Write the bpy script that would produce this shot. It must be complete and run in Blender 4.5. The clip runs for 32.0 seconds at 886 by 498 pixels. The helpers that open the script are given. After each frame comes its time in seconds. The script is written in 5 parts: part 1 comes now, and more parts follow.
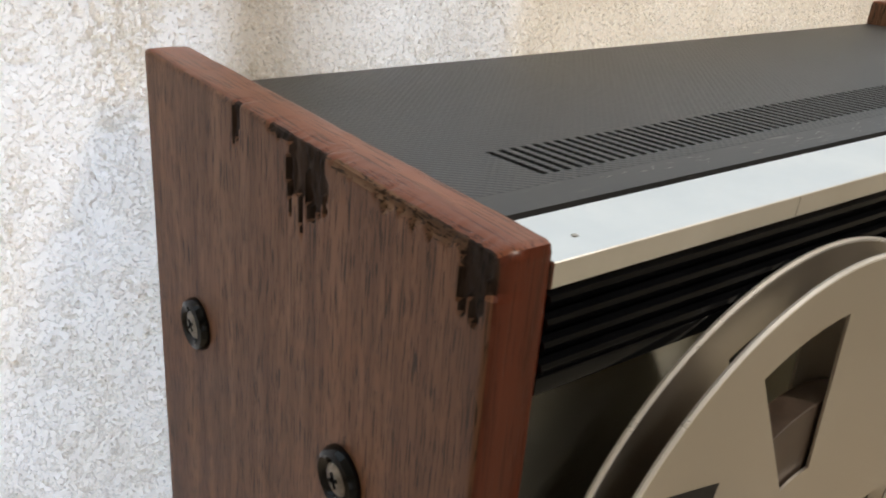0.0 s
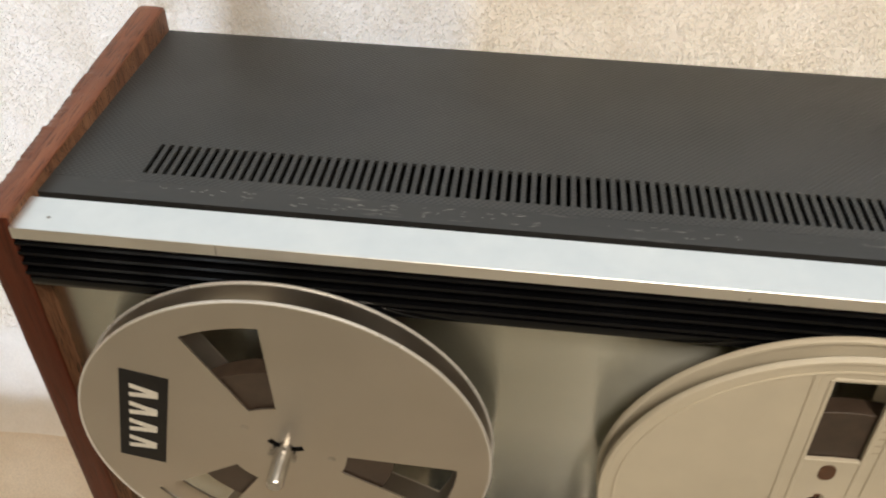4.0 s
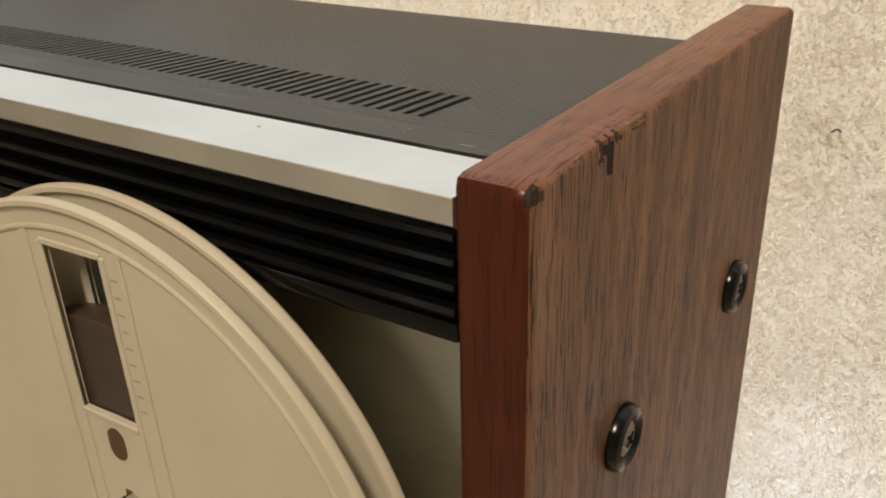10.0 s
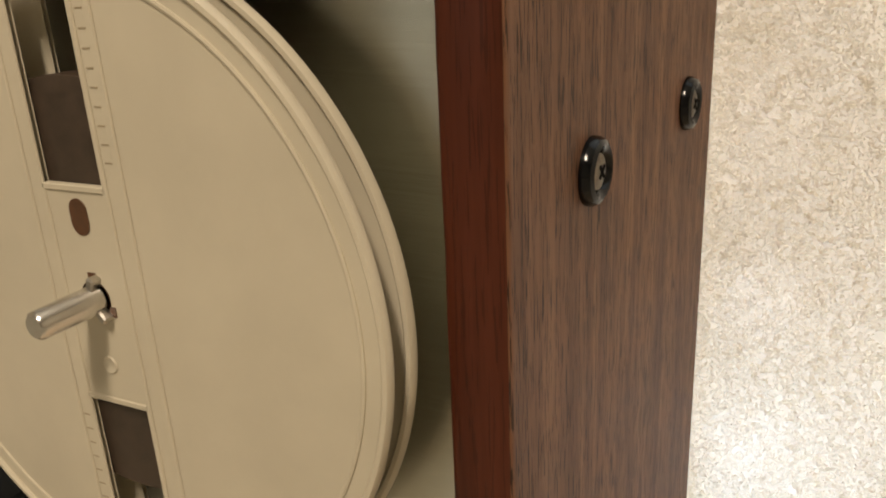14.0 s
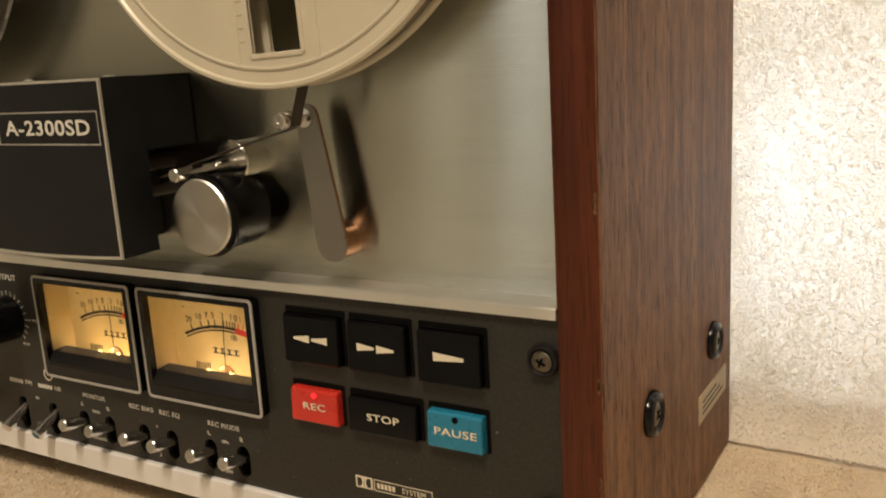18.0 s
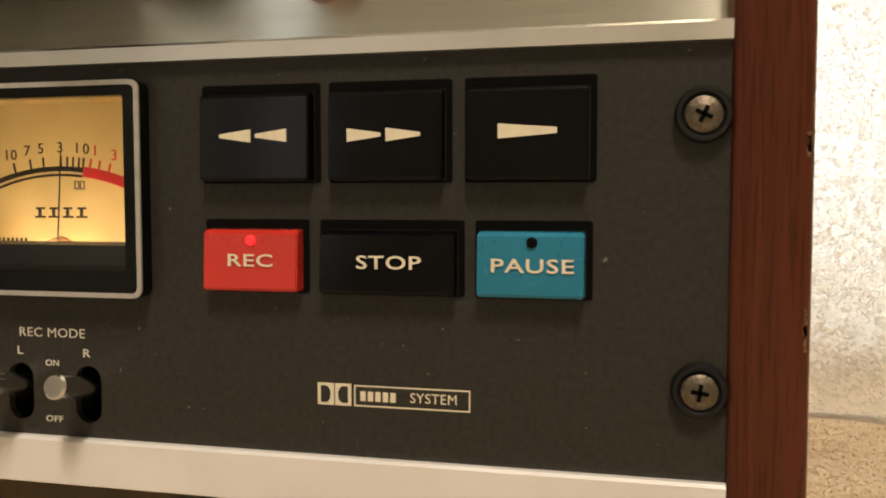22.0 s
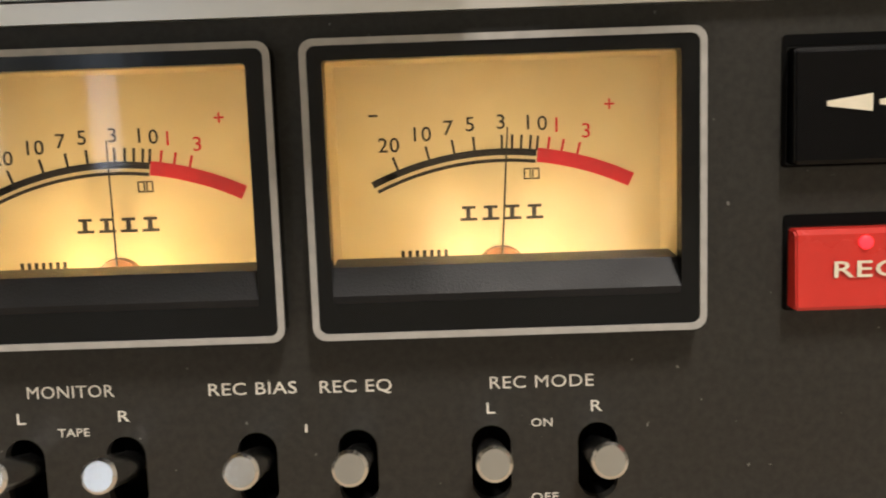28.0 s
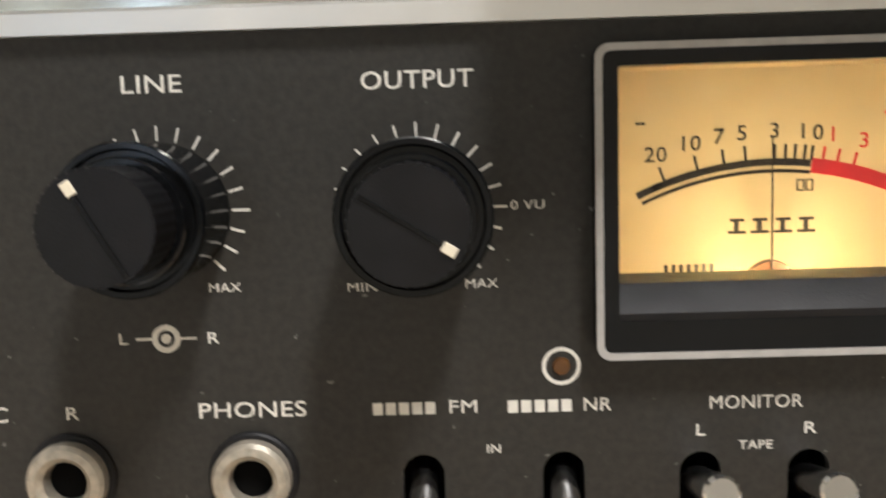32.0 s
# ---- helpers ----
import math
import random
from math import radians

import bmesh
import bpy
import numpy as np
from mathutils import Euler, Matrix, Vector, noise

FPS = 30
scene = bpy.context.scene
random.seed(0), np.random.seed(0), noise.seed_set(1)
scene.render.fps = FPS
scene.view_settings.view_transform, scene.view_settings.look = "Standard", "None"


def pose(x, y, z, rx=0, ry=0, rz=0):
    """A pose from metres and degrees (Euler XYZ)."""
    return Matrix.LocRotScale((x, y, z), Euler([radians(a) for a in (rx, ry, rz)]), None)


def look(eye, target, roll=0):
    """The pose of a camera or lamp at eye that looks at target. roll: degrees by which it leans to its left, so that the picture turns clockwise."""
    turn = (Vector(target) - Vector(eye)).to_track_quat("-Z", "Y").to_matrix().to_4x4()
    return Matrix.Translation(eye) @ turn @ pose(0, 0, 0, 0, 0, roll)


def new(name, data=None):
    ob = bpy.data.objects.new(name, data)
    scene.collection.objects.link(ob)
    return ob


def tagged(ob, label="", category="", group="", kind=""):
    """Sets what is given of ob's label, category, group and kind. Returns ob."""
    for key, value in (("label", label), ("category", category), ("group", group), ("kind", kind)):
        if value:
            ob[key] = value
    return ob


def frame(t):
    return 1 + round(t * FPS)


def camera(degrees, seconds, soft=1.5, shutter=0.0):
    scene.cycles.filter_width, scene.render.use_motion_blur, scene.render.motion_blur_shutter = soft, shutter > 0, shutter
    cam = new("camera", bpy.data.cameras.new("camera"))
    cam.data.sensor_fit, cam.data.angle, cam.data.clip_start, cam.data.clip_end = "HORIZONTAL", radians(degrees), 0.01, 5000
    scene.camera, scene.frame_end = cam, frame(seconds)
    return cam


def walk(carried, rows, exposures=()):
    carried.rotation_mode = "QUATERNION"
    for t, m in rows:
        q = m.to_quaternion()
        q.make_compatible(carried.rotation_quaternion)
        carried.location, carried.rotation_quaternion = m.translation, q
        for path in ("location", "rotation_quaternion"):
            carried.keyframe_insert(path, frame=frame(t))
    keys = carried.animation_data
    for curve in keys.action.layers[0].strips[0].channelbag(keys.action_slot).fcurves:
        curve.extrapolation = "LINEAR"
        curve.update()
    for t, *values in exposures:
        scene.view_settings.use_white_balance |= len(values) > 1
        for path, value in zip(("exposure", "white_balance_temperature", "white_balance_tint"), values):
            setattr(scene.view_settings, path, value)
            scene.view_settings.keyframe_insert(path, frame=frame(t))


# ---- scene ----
cam = camera(52.51, 32.0, soft=1.9, shutter=0.3)
PATH = [
    (0.0, pose(-0.3148, -0.1059, 0.4431, 65.68, -4.27, -36.66)),
    (0.5, pose(-0.2925, -0.1208, 0.4510, 65.45, -4.75, -33.68)),
    (1.0, pose(-0.2544, -0.1369, 0.4705, 64.91, -4.59, -25.75)),
    (1.5, pose(-0.2124, -0.1630, 0.4931, 62.99, -3.75, -14.81)),
    (2.0, pose(-0.1645, -0.1985, 0.5195, 60.29, -1.09, -6.51)),
    (2.5, pose(-0.1495, -0.2098, 0.5280, 58.53, 0.35, -4.47)),
    (3.0, pose(-0.1281, -0.2225, 0.5436, 55.45, 1.35, -5.62)),
    (3.5, pose(-0.1045, -0.2392, 0.5740, 49.85, -0.20, -2.41)),
    (4.0, pose(-0.0205, -0.2370, 0.5908, 48.55, -0.75, 6.40)),
    (4.5, pose(0.0378, -0.2565, 0.5979, 48.84, -1.35, 11.95)),
    (6.5, pose(0.2163, -0.1801, 0.5510, 59.05, 5.46, 34.74)),
    (7.0, pose(0.2589, -0.1749, 0.5286, 59.98, 5.78, 34.05)),
    (7.5, pose(0.2755, -0.1688, 0.5111, 60.77, 5.54, 33.18)),
    (8.0, pose(0.2988, -0.1704, 0.4952, 61.65, 5.22, 32.72)),
    (8.5, pose(0.3069, -0.1622, 0.4760, 62.25, 4.35, 32.37)),
    (9.0, pose(0.3078, -0.1590, 0.4608, 63.04, 3.13, 32.33)),
    (9.5, pose(0.2971, -0.1442, 0.4498, 63.93, 2.12, 32.30)),
    (10.0, pose(0.2829, -0.1216, 0.4338, 64.33, 1.49, 32.97)),
    (10.5, pose(0.2758, -0.1032, 0.4272, 64.25, 0.92, 34.14)),
    (11.0, pose(0.2798, -0.0961, 0.4259, 64.44, 0.90, 34.32)),
    (11.5, pose(0.2786, -0.1027, 0.4211, 64.70, 0.54, 33.84)),
    (12.0, pose(0.2683, -0.1176, 0.4105, 65.21, 0.56, 32.92)),
    (12.5, pose(0.2688, -0.1322, 0.4032, 64.52, -0.37, 33.04)),
    (13.0, pose(0.2702, -0.1421, 0.3925, 65.90, 1.28, 30.22)),
    (13.5, pose(0.2894, -0.1495, 0.3735, 67.65, 2.27, 29.02)),
    (15.5, pose(0.2963, -0.2023, 0.3169, 78.52, 2.28, 30.19)),
    (16.0, pose(0.3035, -0.2354, 0.2948, 79.76, 2.49, 32.09)),
    (16.5, pose(0.3040, -0.2396, 0.2558, 79.29, 3.23, 32.60)),
    (17.0, pose(0.3050, -0.2443, 0.2267, 78.19, 3.94, 32.25)),
    (17.5, pose(0.3119, -0.2478, 0.2105, 77.90, 3.70, 31.37)),
    (18.0, pose(0.3143, -0.2495, 0.1925, 77.59, 3.33, 30.16)),
    (18.5, pose(0.3107, -0.2433, 0.1828, 77.07, 3.04, 29.07)),
    (19.0, pose(0.2964, -0.2360, 0.1762, 77.05, 3.73, 27.03)),
    (19.5, pose(0.2900, -0.2395, 0.1504, 78.57, 4.62, 24.95)),
    (20.0, pose(0.2786, -0.2366, 0.1244, 80.36, 4.31, 23.87)),
    (20.5, pose(0.2604, -0.2289, 0.1019, 84.08, 2.51, 23.03)),
    (21.0, pose(0.2301, -0.2095, 0.0842, 85.75, 0.22, 18.11)),
    (21.5, pose(0.2110, -0.1931, 0.0770, 86.66, 0.30, 15.49)),
    (22.0, pose(0.1925, -0.1810, 0.0790, 86.59, 0.05, 13.61)),
    (22.5, pose(0.1772, -0.1724, 0.0782, 86.33, -0.44, 11.53)),
    (23.0, pose(0.1685, -0.1621, 0.0720, 87.09, -0.50, 9.20)),
    (23.5, pose(0.1560, -0.1568, 0.0768, 86.29, -0.34, 7.45)),
    (24.0, pose(0.1436, -0.1550, 0.0798, 86.37, -0.20, 5.68)),
    (24.5, pose(0.1389, -0.1537, 0.0797, 86.15, 0.29, 5.42)),
    (26.5, pose(0.0806, -0.1549, 0.0885, 83.04, 1.07, 2.29)),
    (27.0, pose(0.0607, -0.1528, 0.0885, 82.57, 1.26, 1.90)),
    (27.5, pose(0.0504, -0.1515, 0.0894, 82.38, 1.65, 0.63)),
    (28.0, pose(0.0406, -0.1477, 0.0887, 82.83, 1.98, 0.44)),
    (28.5, pose(0.0257, -0.1492, 0.0898, 82.94, 1.40, 0.15)),
    (29.0, pose(0.0108, -0.1499, 0.0859, 82.25, 0.61, 0.34)),
    (29.5, pose(-0.0080, -0.1489, 0.0862, 81.63, 0.29, 0.25)),
    (30.0, pose(-0.0138, -0.1475, 0.0845, 81.13, 0.54, 0.91)),
    (30.5, pose(-0.0222, -0.1465, 0.0830, 80.14, 0.55, 0.70)),
    (31.0, pose(-0.0351, -0.1443, 0.0831, 80.13, 0.64, 1.01)),
    (31.5, pose(-0.0479, -0.1420, 0.0811, 83.17, 1.05, 2.32)),
    (32.0, pose(-0.0719, -0.1409, 0.0909, 83.08, 1.71, 0.93)),
]
# seconds, stops, kelvin, tint: the camera's own exposure and white balance
walk(cam, PATH, [(0.0, 0.0, 5550, 10), (1.0, 0.05, 5450, 10), (2.0, -0.28, 5600, 10), (3.0, -0.18, 5750, 10), (4.0, 0.0, 5800, 10), (8.0, -0.15, 5950, 10), (10.0, -0.1, 6100, 10), (13.0, -0.02, 6200, 10), (16.0, -0.1, 6250, 10), (17.0, 0.15, 6300, 10), (19.0, 0.07, 6500, 10), (21.2, -0.07, 6400, 10), (23.0, 0.93, 6250, 10), (24.0, 1.1, 5800, 10), (24.5, 1.2, 5700, 10), (26.5, 0.7, 5500, 10), (28.0, 0.68, 5300, 10), (29.0, 0.58, 5450, 10), (30.0, 0.76, 5100, 10), (31.0, 0.77, 5000, 10), (32.0, 1.02, 4950, 10)])

# ---- world and light ----
world = bpy.data.worlds.new("room_light")
scene.world = world
world.use_nodes = True
bg = world.node_tree.nodes["Background"]
bg.inputs[0].default_value = (1.0, 1.0, 0.91, 1)
bg.inputs[1].default_value = 0.85


def area_lamp(name, eye, target, sx, sy, watts, colour):
    d = bpy.data.lights.new(name, "AREA")
    d.shape, d.size, d.size_y, d.energy, d.color = "RECTANGLE", sx, sy, watts, colour
    ob = new(name, d)
    ob.matrix_world = look(eye, target)
    return ob


WARM = (1.0, 0.80, 0.58)
area_lamp("ceiling_lamp", (0.5, -1.2, 2.1), (0.1, 0, 0.2), 0.22, 0.6, 40, WARM)
# added lamps behind the hanging towel, glowing through it as bright bands
area_lamp("towel_backlight_left", (-0.33, 0.75, 0.29), (-0.33, 0.19, 0.36), 0.5, 0.26, 4.2, (0.82, 0.88, 1.0))
area_lamp("towel_backlight_middle", (0.09, 0.75, 0.24), (0.09, 0.19, 0.30), 0.2, 0.36, 2.4, (1.0, 0.90, 0.78))
area_lamp("towel_backlight_right", (0.42, 0.75, 0.31), (0.38, 0.19, 0.33), 0.35, 0.2, 2.2, (0.97, 0.93, 0.88))
# added lamp close behind the towel, for the cool bright patch on it
area_lamp("towel_patch_backlight", (0.258, 0.265, 0.125), (0.258, 0.19, 0.125), 0.08, 0.13, 0.17, (0.62, 0.80, 1.0))
area_lamp("front_window_left", (-1.25, -2.4, 0.52), (-0.6, 0, 0.5), 0.05, 1.0, 0.36, (1.0, 0.90, 0.72))
area_lamp("front_window_right", (-0.93, -2.4, 0.52), (-0.5, 0, 0.5), 0.08, 1.0, 0.6, (0.95, 0.97, 0.95))


def point_lamp(name, place, watts, radius, colour):
    d = bpy.data.lights.new(name, "POINT")
    d.energy, d.shadow_soft_size, d.color = watts, radius, colour
    ob = new(name, d)
    ob.location = place
    return ob


# ---- materials ----
def mat(name):
    m = bpy.data.materials.new(name)
    m.use_nodes = True
    nt = m.node_tree
    return m, nt, nt.nodes["Principled BSDF"]


def node(nt, kind, **kw):
    n = nt.nodes.new(kind)
    for k, v in kw.items():
        n.inputs[k].default_value = v
    return n


def coords(nt, scale, rot=(0, 0, 0)):
    tc = nt.nodes.new("ShaderNodeTexCoord")
    mp = nt.nodes.new("ShaderNodeMapping")
    mp.inputs["Scale"].default_value = scale
    mp.inputs["Rotation"].default_value = rot
    nt.links.new(tc.outputs["Object"], mp.inputs["Vector"])
    return mp


def noise_tex(nt, scale, detail=4, stretch=(1, 1, 1), rough=0.55):
    mp = coords(nt, stretch)
    n = node(nt, "ShaderNodeTexNoise", Scale=scale, Detail=detail, Roughness=rough)
    nt.links.new(mp.outputs[0], n.inputs["Vector"])
    return n


def ramp(nt, src, stops):
    r = nt.nodes.new("ShaderNodeValToRGB")
    el = r.color_ramp.elements
    while len(el) < len(stops):
        el.new(0.5)
    for e, (p, c) in zip(el, stops):
        e.position, e.color = p, (*c, 1) if len(c) == 3 else c
    nt.links.new(src, r.inputs[0])
    return r


def bump(nt, src, bsdf, strength, distance, chain=None):
    b = node(nt, "ShaderNodeBump", Strength=strength, Distance=distance)
    nt.links.new(src, b.inputs["Height"])
    if chain:
        nt.links.new(chain.outputs[0], b.inputs["Normal"])
    nt.links.new(b.outputs[0], bsdf.inputs["Normal"])
    return b


def mix(nt, fac, a, b, mode="MIX"):
    m = nt.nodes.new("ShaderNodeMix")
    m.data_type, m.blend_type = "RGBA", mode
    for sock, v in ((m.inputs[0], fac), (m.inputs[6], a), (m.inputs[7], b)):
        if isinstance(v, (int, float)):
            sock.default_value = v
        elif isinstance(v, tuple):
            sock.default_value = (*v, 1)
        else:
            nt.links.new(v, sock)
    return m.outputs[2]


def plain(name, colour, rough=0.5, metal=0.0, vary=0.12, scale=60, bumpy=0.0, bump_scale=900, coat=0.0, spec=0.5):
    """Paint, plastic or metal with slight mottling in colour and gloss."""
    m, nt, b = mat(name)
    n = noise_tex(nt, scale, 5)
    lo = tuple(c * (1 - vary) for c in colour)
    hi = tuple(min(1, c * (1 + vary)) for c in colour)
    r = ramp(nt, n.outputs[0], [(0.3, lo), (0.7, hi)])
    nt.links.new(r.outputs[0], b.inputs["Base Color"])
    rr = ramp(nt, n.outputs[0], [(0.3, (rough * 0.85,) * 3), (0.7, (min(1, rough * 1.15),) * 3)])
    nt.links.new(rr.outputs[0], b.inputs["Roughness"])
    b.inputs["Metallic"].default_value = metal
    b.inputs["Coat Weight"].default_value = coat
    b.inputs["Specular IOR Level"].default_value = spec
    if bumpy:
        n2 = noise_tex(nt, bump_scale, 3)
        bump(nt, n2.outputs[0], b, bumpy, 0.0003)
    return m


def wood(name, dark, mid, light, stretch, pores, rough=0.45, relief=0.5, pore_scale=850):
    m, nt, b = mat(name)
    broad = noise_tex(nt, 160, 5, stretch, 0.65)
    fine = noise_tex(nt, pore_scale, 2, stretch, 0.6)
    r = ramp(nt, broad.outputs[0], [(0.3, dark), (0.52, mid), (0.75, light)])
    pr = ramp(nt, fine.outputs[0], [(0.412, (0, 0, 0)), (0.442, (1, 1, 1))])
    inv = nt.nodes.new("ShaderNodeMath")
    inv.operation = "MULTIPLY_ADD"
    nt.links.new(pr.outputs[0], inv.inputs[0])
    inv.inputs[1].default_value, inv.inputs[2].default_value = -pores, pores
    patchy = noise_tex(nt, 14, 3)
    tone = ramp(nt, patchy.outputs[0], [(0.3, (0.82, 0.82, 0.84)), (0.7, (1.12, 1.1, 1.06))])
    c = mix(nt, inv.outputs[0], r.outputs[0], tuple(v * 0.3 for v in dark))
    c = mix(nt, 1.0, c, tone.outputs[0], "MULTIPLY")
    nt.links.new(c, b.inputs["Base Color"])
    b.inputs["Roughness"].default_value = rough
    b.inputs["Specular IOR Level"].default_value = 0.26
    bump(nt, pr.outputs[0], b, relief, 0.0004)
    return m


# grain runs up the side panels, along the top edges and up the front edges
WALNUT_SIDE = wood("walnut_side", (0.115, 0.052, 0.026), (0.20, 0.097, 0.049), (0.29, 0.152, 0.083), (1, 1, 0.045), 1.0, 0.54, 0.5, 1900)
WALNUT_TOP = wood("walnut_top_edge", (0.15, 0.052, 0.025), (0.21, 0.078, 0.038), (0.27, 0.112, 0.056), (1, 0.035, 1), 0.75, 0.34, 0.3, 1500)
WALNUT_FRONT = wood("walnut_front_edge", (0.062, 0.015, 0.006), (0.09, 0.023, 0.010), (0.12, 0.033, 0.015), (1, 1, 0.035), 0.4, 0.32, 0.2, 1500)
BARE_WOOD = wood("bare_chipped_wood", (0.012, 0.008, 0.006), (0.04, 0.023, 0.015), (0.10, 0.06, 0.036), (1, 1, 0.05), 0.6, 0.8, 0.8, 1500)
TORN_WOOD = wood("torn_wood_fibres", (0.07, 0.04, 0.022), (0.18, 0.10, 0.055), (0.36, 0.22, 0.12), (1, 0.1, 1), 0.8, 0.8, 0.9, 1500)

ALU = plain("satin_aluminium", (0.90, 0.89, 0.86), 0.40, 1.0, 0.05, 40, 0.08, 2500)
ALU_FRONT = plain("matt_silver_strip", (0.88, 0.89, 0.91), 0.4, 0.25, 0.04, 40, 0.08, 2500)
CHROME = plain("chrome", (0.70, 0.69, 0.67), 0.2, 1.0, 0.06, 120, 0.1, 1500)
DULL_METAL = plain("dull_nickel", (0.55, 0.53, 0.49), 0.33, 1.0, 0.2, 300, 0.3, 1500)
BLACK_GLOSS = plain("gloss_black_plastic", (0.0035, 0.0038, 0.0045), 0.14, 0, 0.3, 80, 0.05, 600, spec=0.3)
BLACK_KEY = plain("black_key_plastic", (0.0025, 0.0025, 0.0032), 0.13, 0, 0.3, 80, 0.05, 1800, spec=0.2)
BLACK_MATT = plain("matt_black_plastic", (0.008, 0.008, 0.0087), 0.5, 0, 0.3, 80, 0.3, 2500, spec=0.3)
COVER_BLACK = plain("satin_black_cover", (0.007, 0.0085, 0.0105), 0.42, 0, 0.3, 80, 0.3, 2500, spec=0.3)
DARK_HOLE = plain("dark_interior", (0.003, 0.003, 0.003), 0.9, 0, 0.2, 80, spec=0.1)
PAPER_LINE = plain("pale_print", (0.74, 0.72, 0.65), 0.6, 0, 0.1, 400)
CREAM_PRINT = plain("cream_print", (0.80, 0.74, 0.58), 0.55, 0, 0.06, 400)
RED_KEY = plain("red_key_plastic", (0.58, 0.035, 0.022), 0.28, 0, 0.1, 60, 0.08, 1500)
BLUE_KEY = plain("blue_key_plastic", (0.018, 0.20, 0.34), 0.28, 0, 0.1, 60, 0.08, 1500)
TAPE = plain("brown_tape", (0.035, 0.022, 0.015), 0.35, 0, 0.3, 400)
TAPE_PACK = plain("tape_pack_edge", (0.055, 0.038, 0.027), 0.42, 0, 0.25, 200)
CREAM = plain("cream_plastic", (0.62, 0.57, 0.45), 0.33, 0, 0.05, 35, 0.06, 900)
REEL_METAL = plain("spun_aluminium_reel", (0.62, 0.585, 0.53), 0.44, 1.0, 0.04, 30, 0.1, 1600)
# rims paler and less metallic than the flange: their edge highlight in colour
HIGHLIT_RIM = plain("highlit_rolled_rim", (0.86, 0.85, 0.82), 0.3, 0.45, 0.04, 60)
INK = plain("black_ink", (0.012, 0.009, 0.007), 0.6, 0, 0.1, 300)
DENT = plain("dented_metal", (0.45, 0.43, 0.40), 0.6, 0.6, 0.3, 900)
# copper tint of mirrored walnut put into the metal's own colour
WOOD_TINGED = plain("wood_tinged_metal", (0.36, 0.19, 0.11), 0.32, 1.0, 0.15, 300)
POLISHED = plain("polished_steel", (0.66, 0.64, 0.60), 0.12, 1.0, 0.06, 120, 0.05, 1500)
SATIN_STEEL = plain("satin_steel", (0.34, 0.32, 0.29), 0.3, 1.0, 0.06, 60, 0.1, 2500)
RED_INK = plain("red_ink", (0.72, 0.025, 0.035), 0.6, 0, 0.1, 300)
RUST_SCREW = plain("worn_screw_metal", (0.17, 0.145, 0.115), 0.42, 1.0, 0.35, 700, 0.5, 1800)
JACK_METAL = plain("worn_nickel_ring", (0.46, 0.42, 0.34), 0.42, 0.55, 0.25, 500, 0.4, 1500)
GREY_LINE = plain("grey_bezel_line", (0.42, 0.41, 0.39), 0.45, 0, 0.1, 400)
BRASS_PLATE = plain("dull_gold_label", (0.42, 0.35, 0.24), 0.5, 0.3, 0.15, 300)
BLUE_DOT = plain("blue_dot", (0.04, 0.16, 0.26), 0.5, 0, 0.15, 300)
AMBER = plain("amber_lens", (0.10, 0.045, 0.012), 0.2, 0, 0.2, 300)
WALL_PAINT = plain("cream_wall_paint", (0.54, 0.49, 0.40), 0.8, 0, 0.06, 4, 0.2, 200)
FLOOR_WOOD = plain("brown_floorboards", (0.30, 0.275, 0.215), 0.5, 0, 0.2, 12, 0.2, 200)
CEILING_PAINT = plain("white_ceiling_paint", (0.80, 0.80, 0.78), 0.85, 0, 0.04, 4, 0.2, 200)


def panel_paint():
    m, nt, b = mat("dark_panel_paint")
    n = noise_tex(nt, 700, 4)
    d = noise_tex(nt, 520, 2)
    base = ramp(nt, n.outputs[0], [(0.35, (0.022, 0.021, 0.018)), (0.65, (0.033, 0.0315, 0.027))])
    dust = ramp(nt, d.outputs[0], [(0.722, (0, 0, 0)), (0.75, (0.8, 0.8, 0.8))])
    nt.links.new(mix(nt, dust.outputs[0], base.outputs[0], (0.20, 0.195, 0.18)), b.inputs["Base Color"])
    b.inputs["Roughness"].default_value = 0.46
    b.inputs["Specular IOR Level"].default_value = 0.35
    bump(nt, n.outputs[0], b, 0.25, 0.0003)
    return m


PANEL = panel_paint()


def vinyl():
    m, nt, b = mat("embossed_black_vinyl")
    v = nt.nodes.new("ShaderNodeTexVoronoi")
    v.voronoi_dimensions = "2D"
    v.inputs["Scale"].default_value = 1
    v.inputs["Randomness"].default_value = 0.0
    mp = coords(nt, (520, 520, 520), (0, 0, radians(45)))
    nt.links.new(mp.outputs[0], v.inputs["Vector"])
    n = noise_tex(nt, 22, 5)
    r = ramp(nt, n.outputs[0], [(0.3, (0.027, 0.0275, 0.027)), (0.7, (0.040, 0.0405, 0.0395))])
    nt.links.new(r.outputs[0], b.inputs["Base Color"])
    b.inputs["Roughness"].default_value = 0.46
    bump(nt, v.outputs["Distance"], b, 0.65, 0.0005)
    return m


VINYL = vinyl()


def edge_paint():
    m, nt, b = mat("worn_black_edge_band")
    n = noise_tex(nt, 45, 6, (0.25, 1, 1), 0.7)
    w = noise_tex(nt, 260, 5, (0.12, 1, 1), 0.75)
    base = ramp(nt, n.outputs[0], [(0.3, (0.022, 0.022, 0.021)), (0.7, (0.036, 0.035, 0.033))])
    scr = ramp(nt, w.outputs[0], [(0.61, (0, 0, 0)), (0.72, (0.7, 0.7, 0.7))])
    nt.links.new(mix(nt, scr.outputs[0], base.outputs[0], (0.20, 0.19, 0.17)), b.inputs["Base Color"])
    b.inputs["Roughness"].default_value = 0.42
    bump(nt, w.outputs[0], b, 0.15, 0.0003)
    return m


EDGE_BAND = edge_paint()


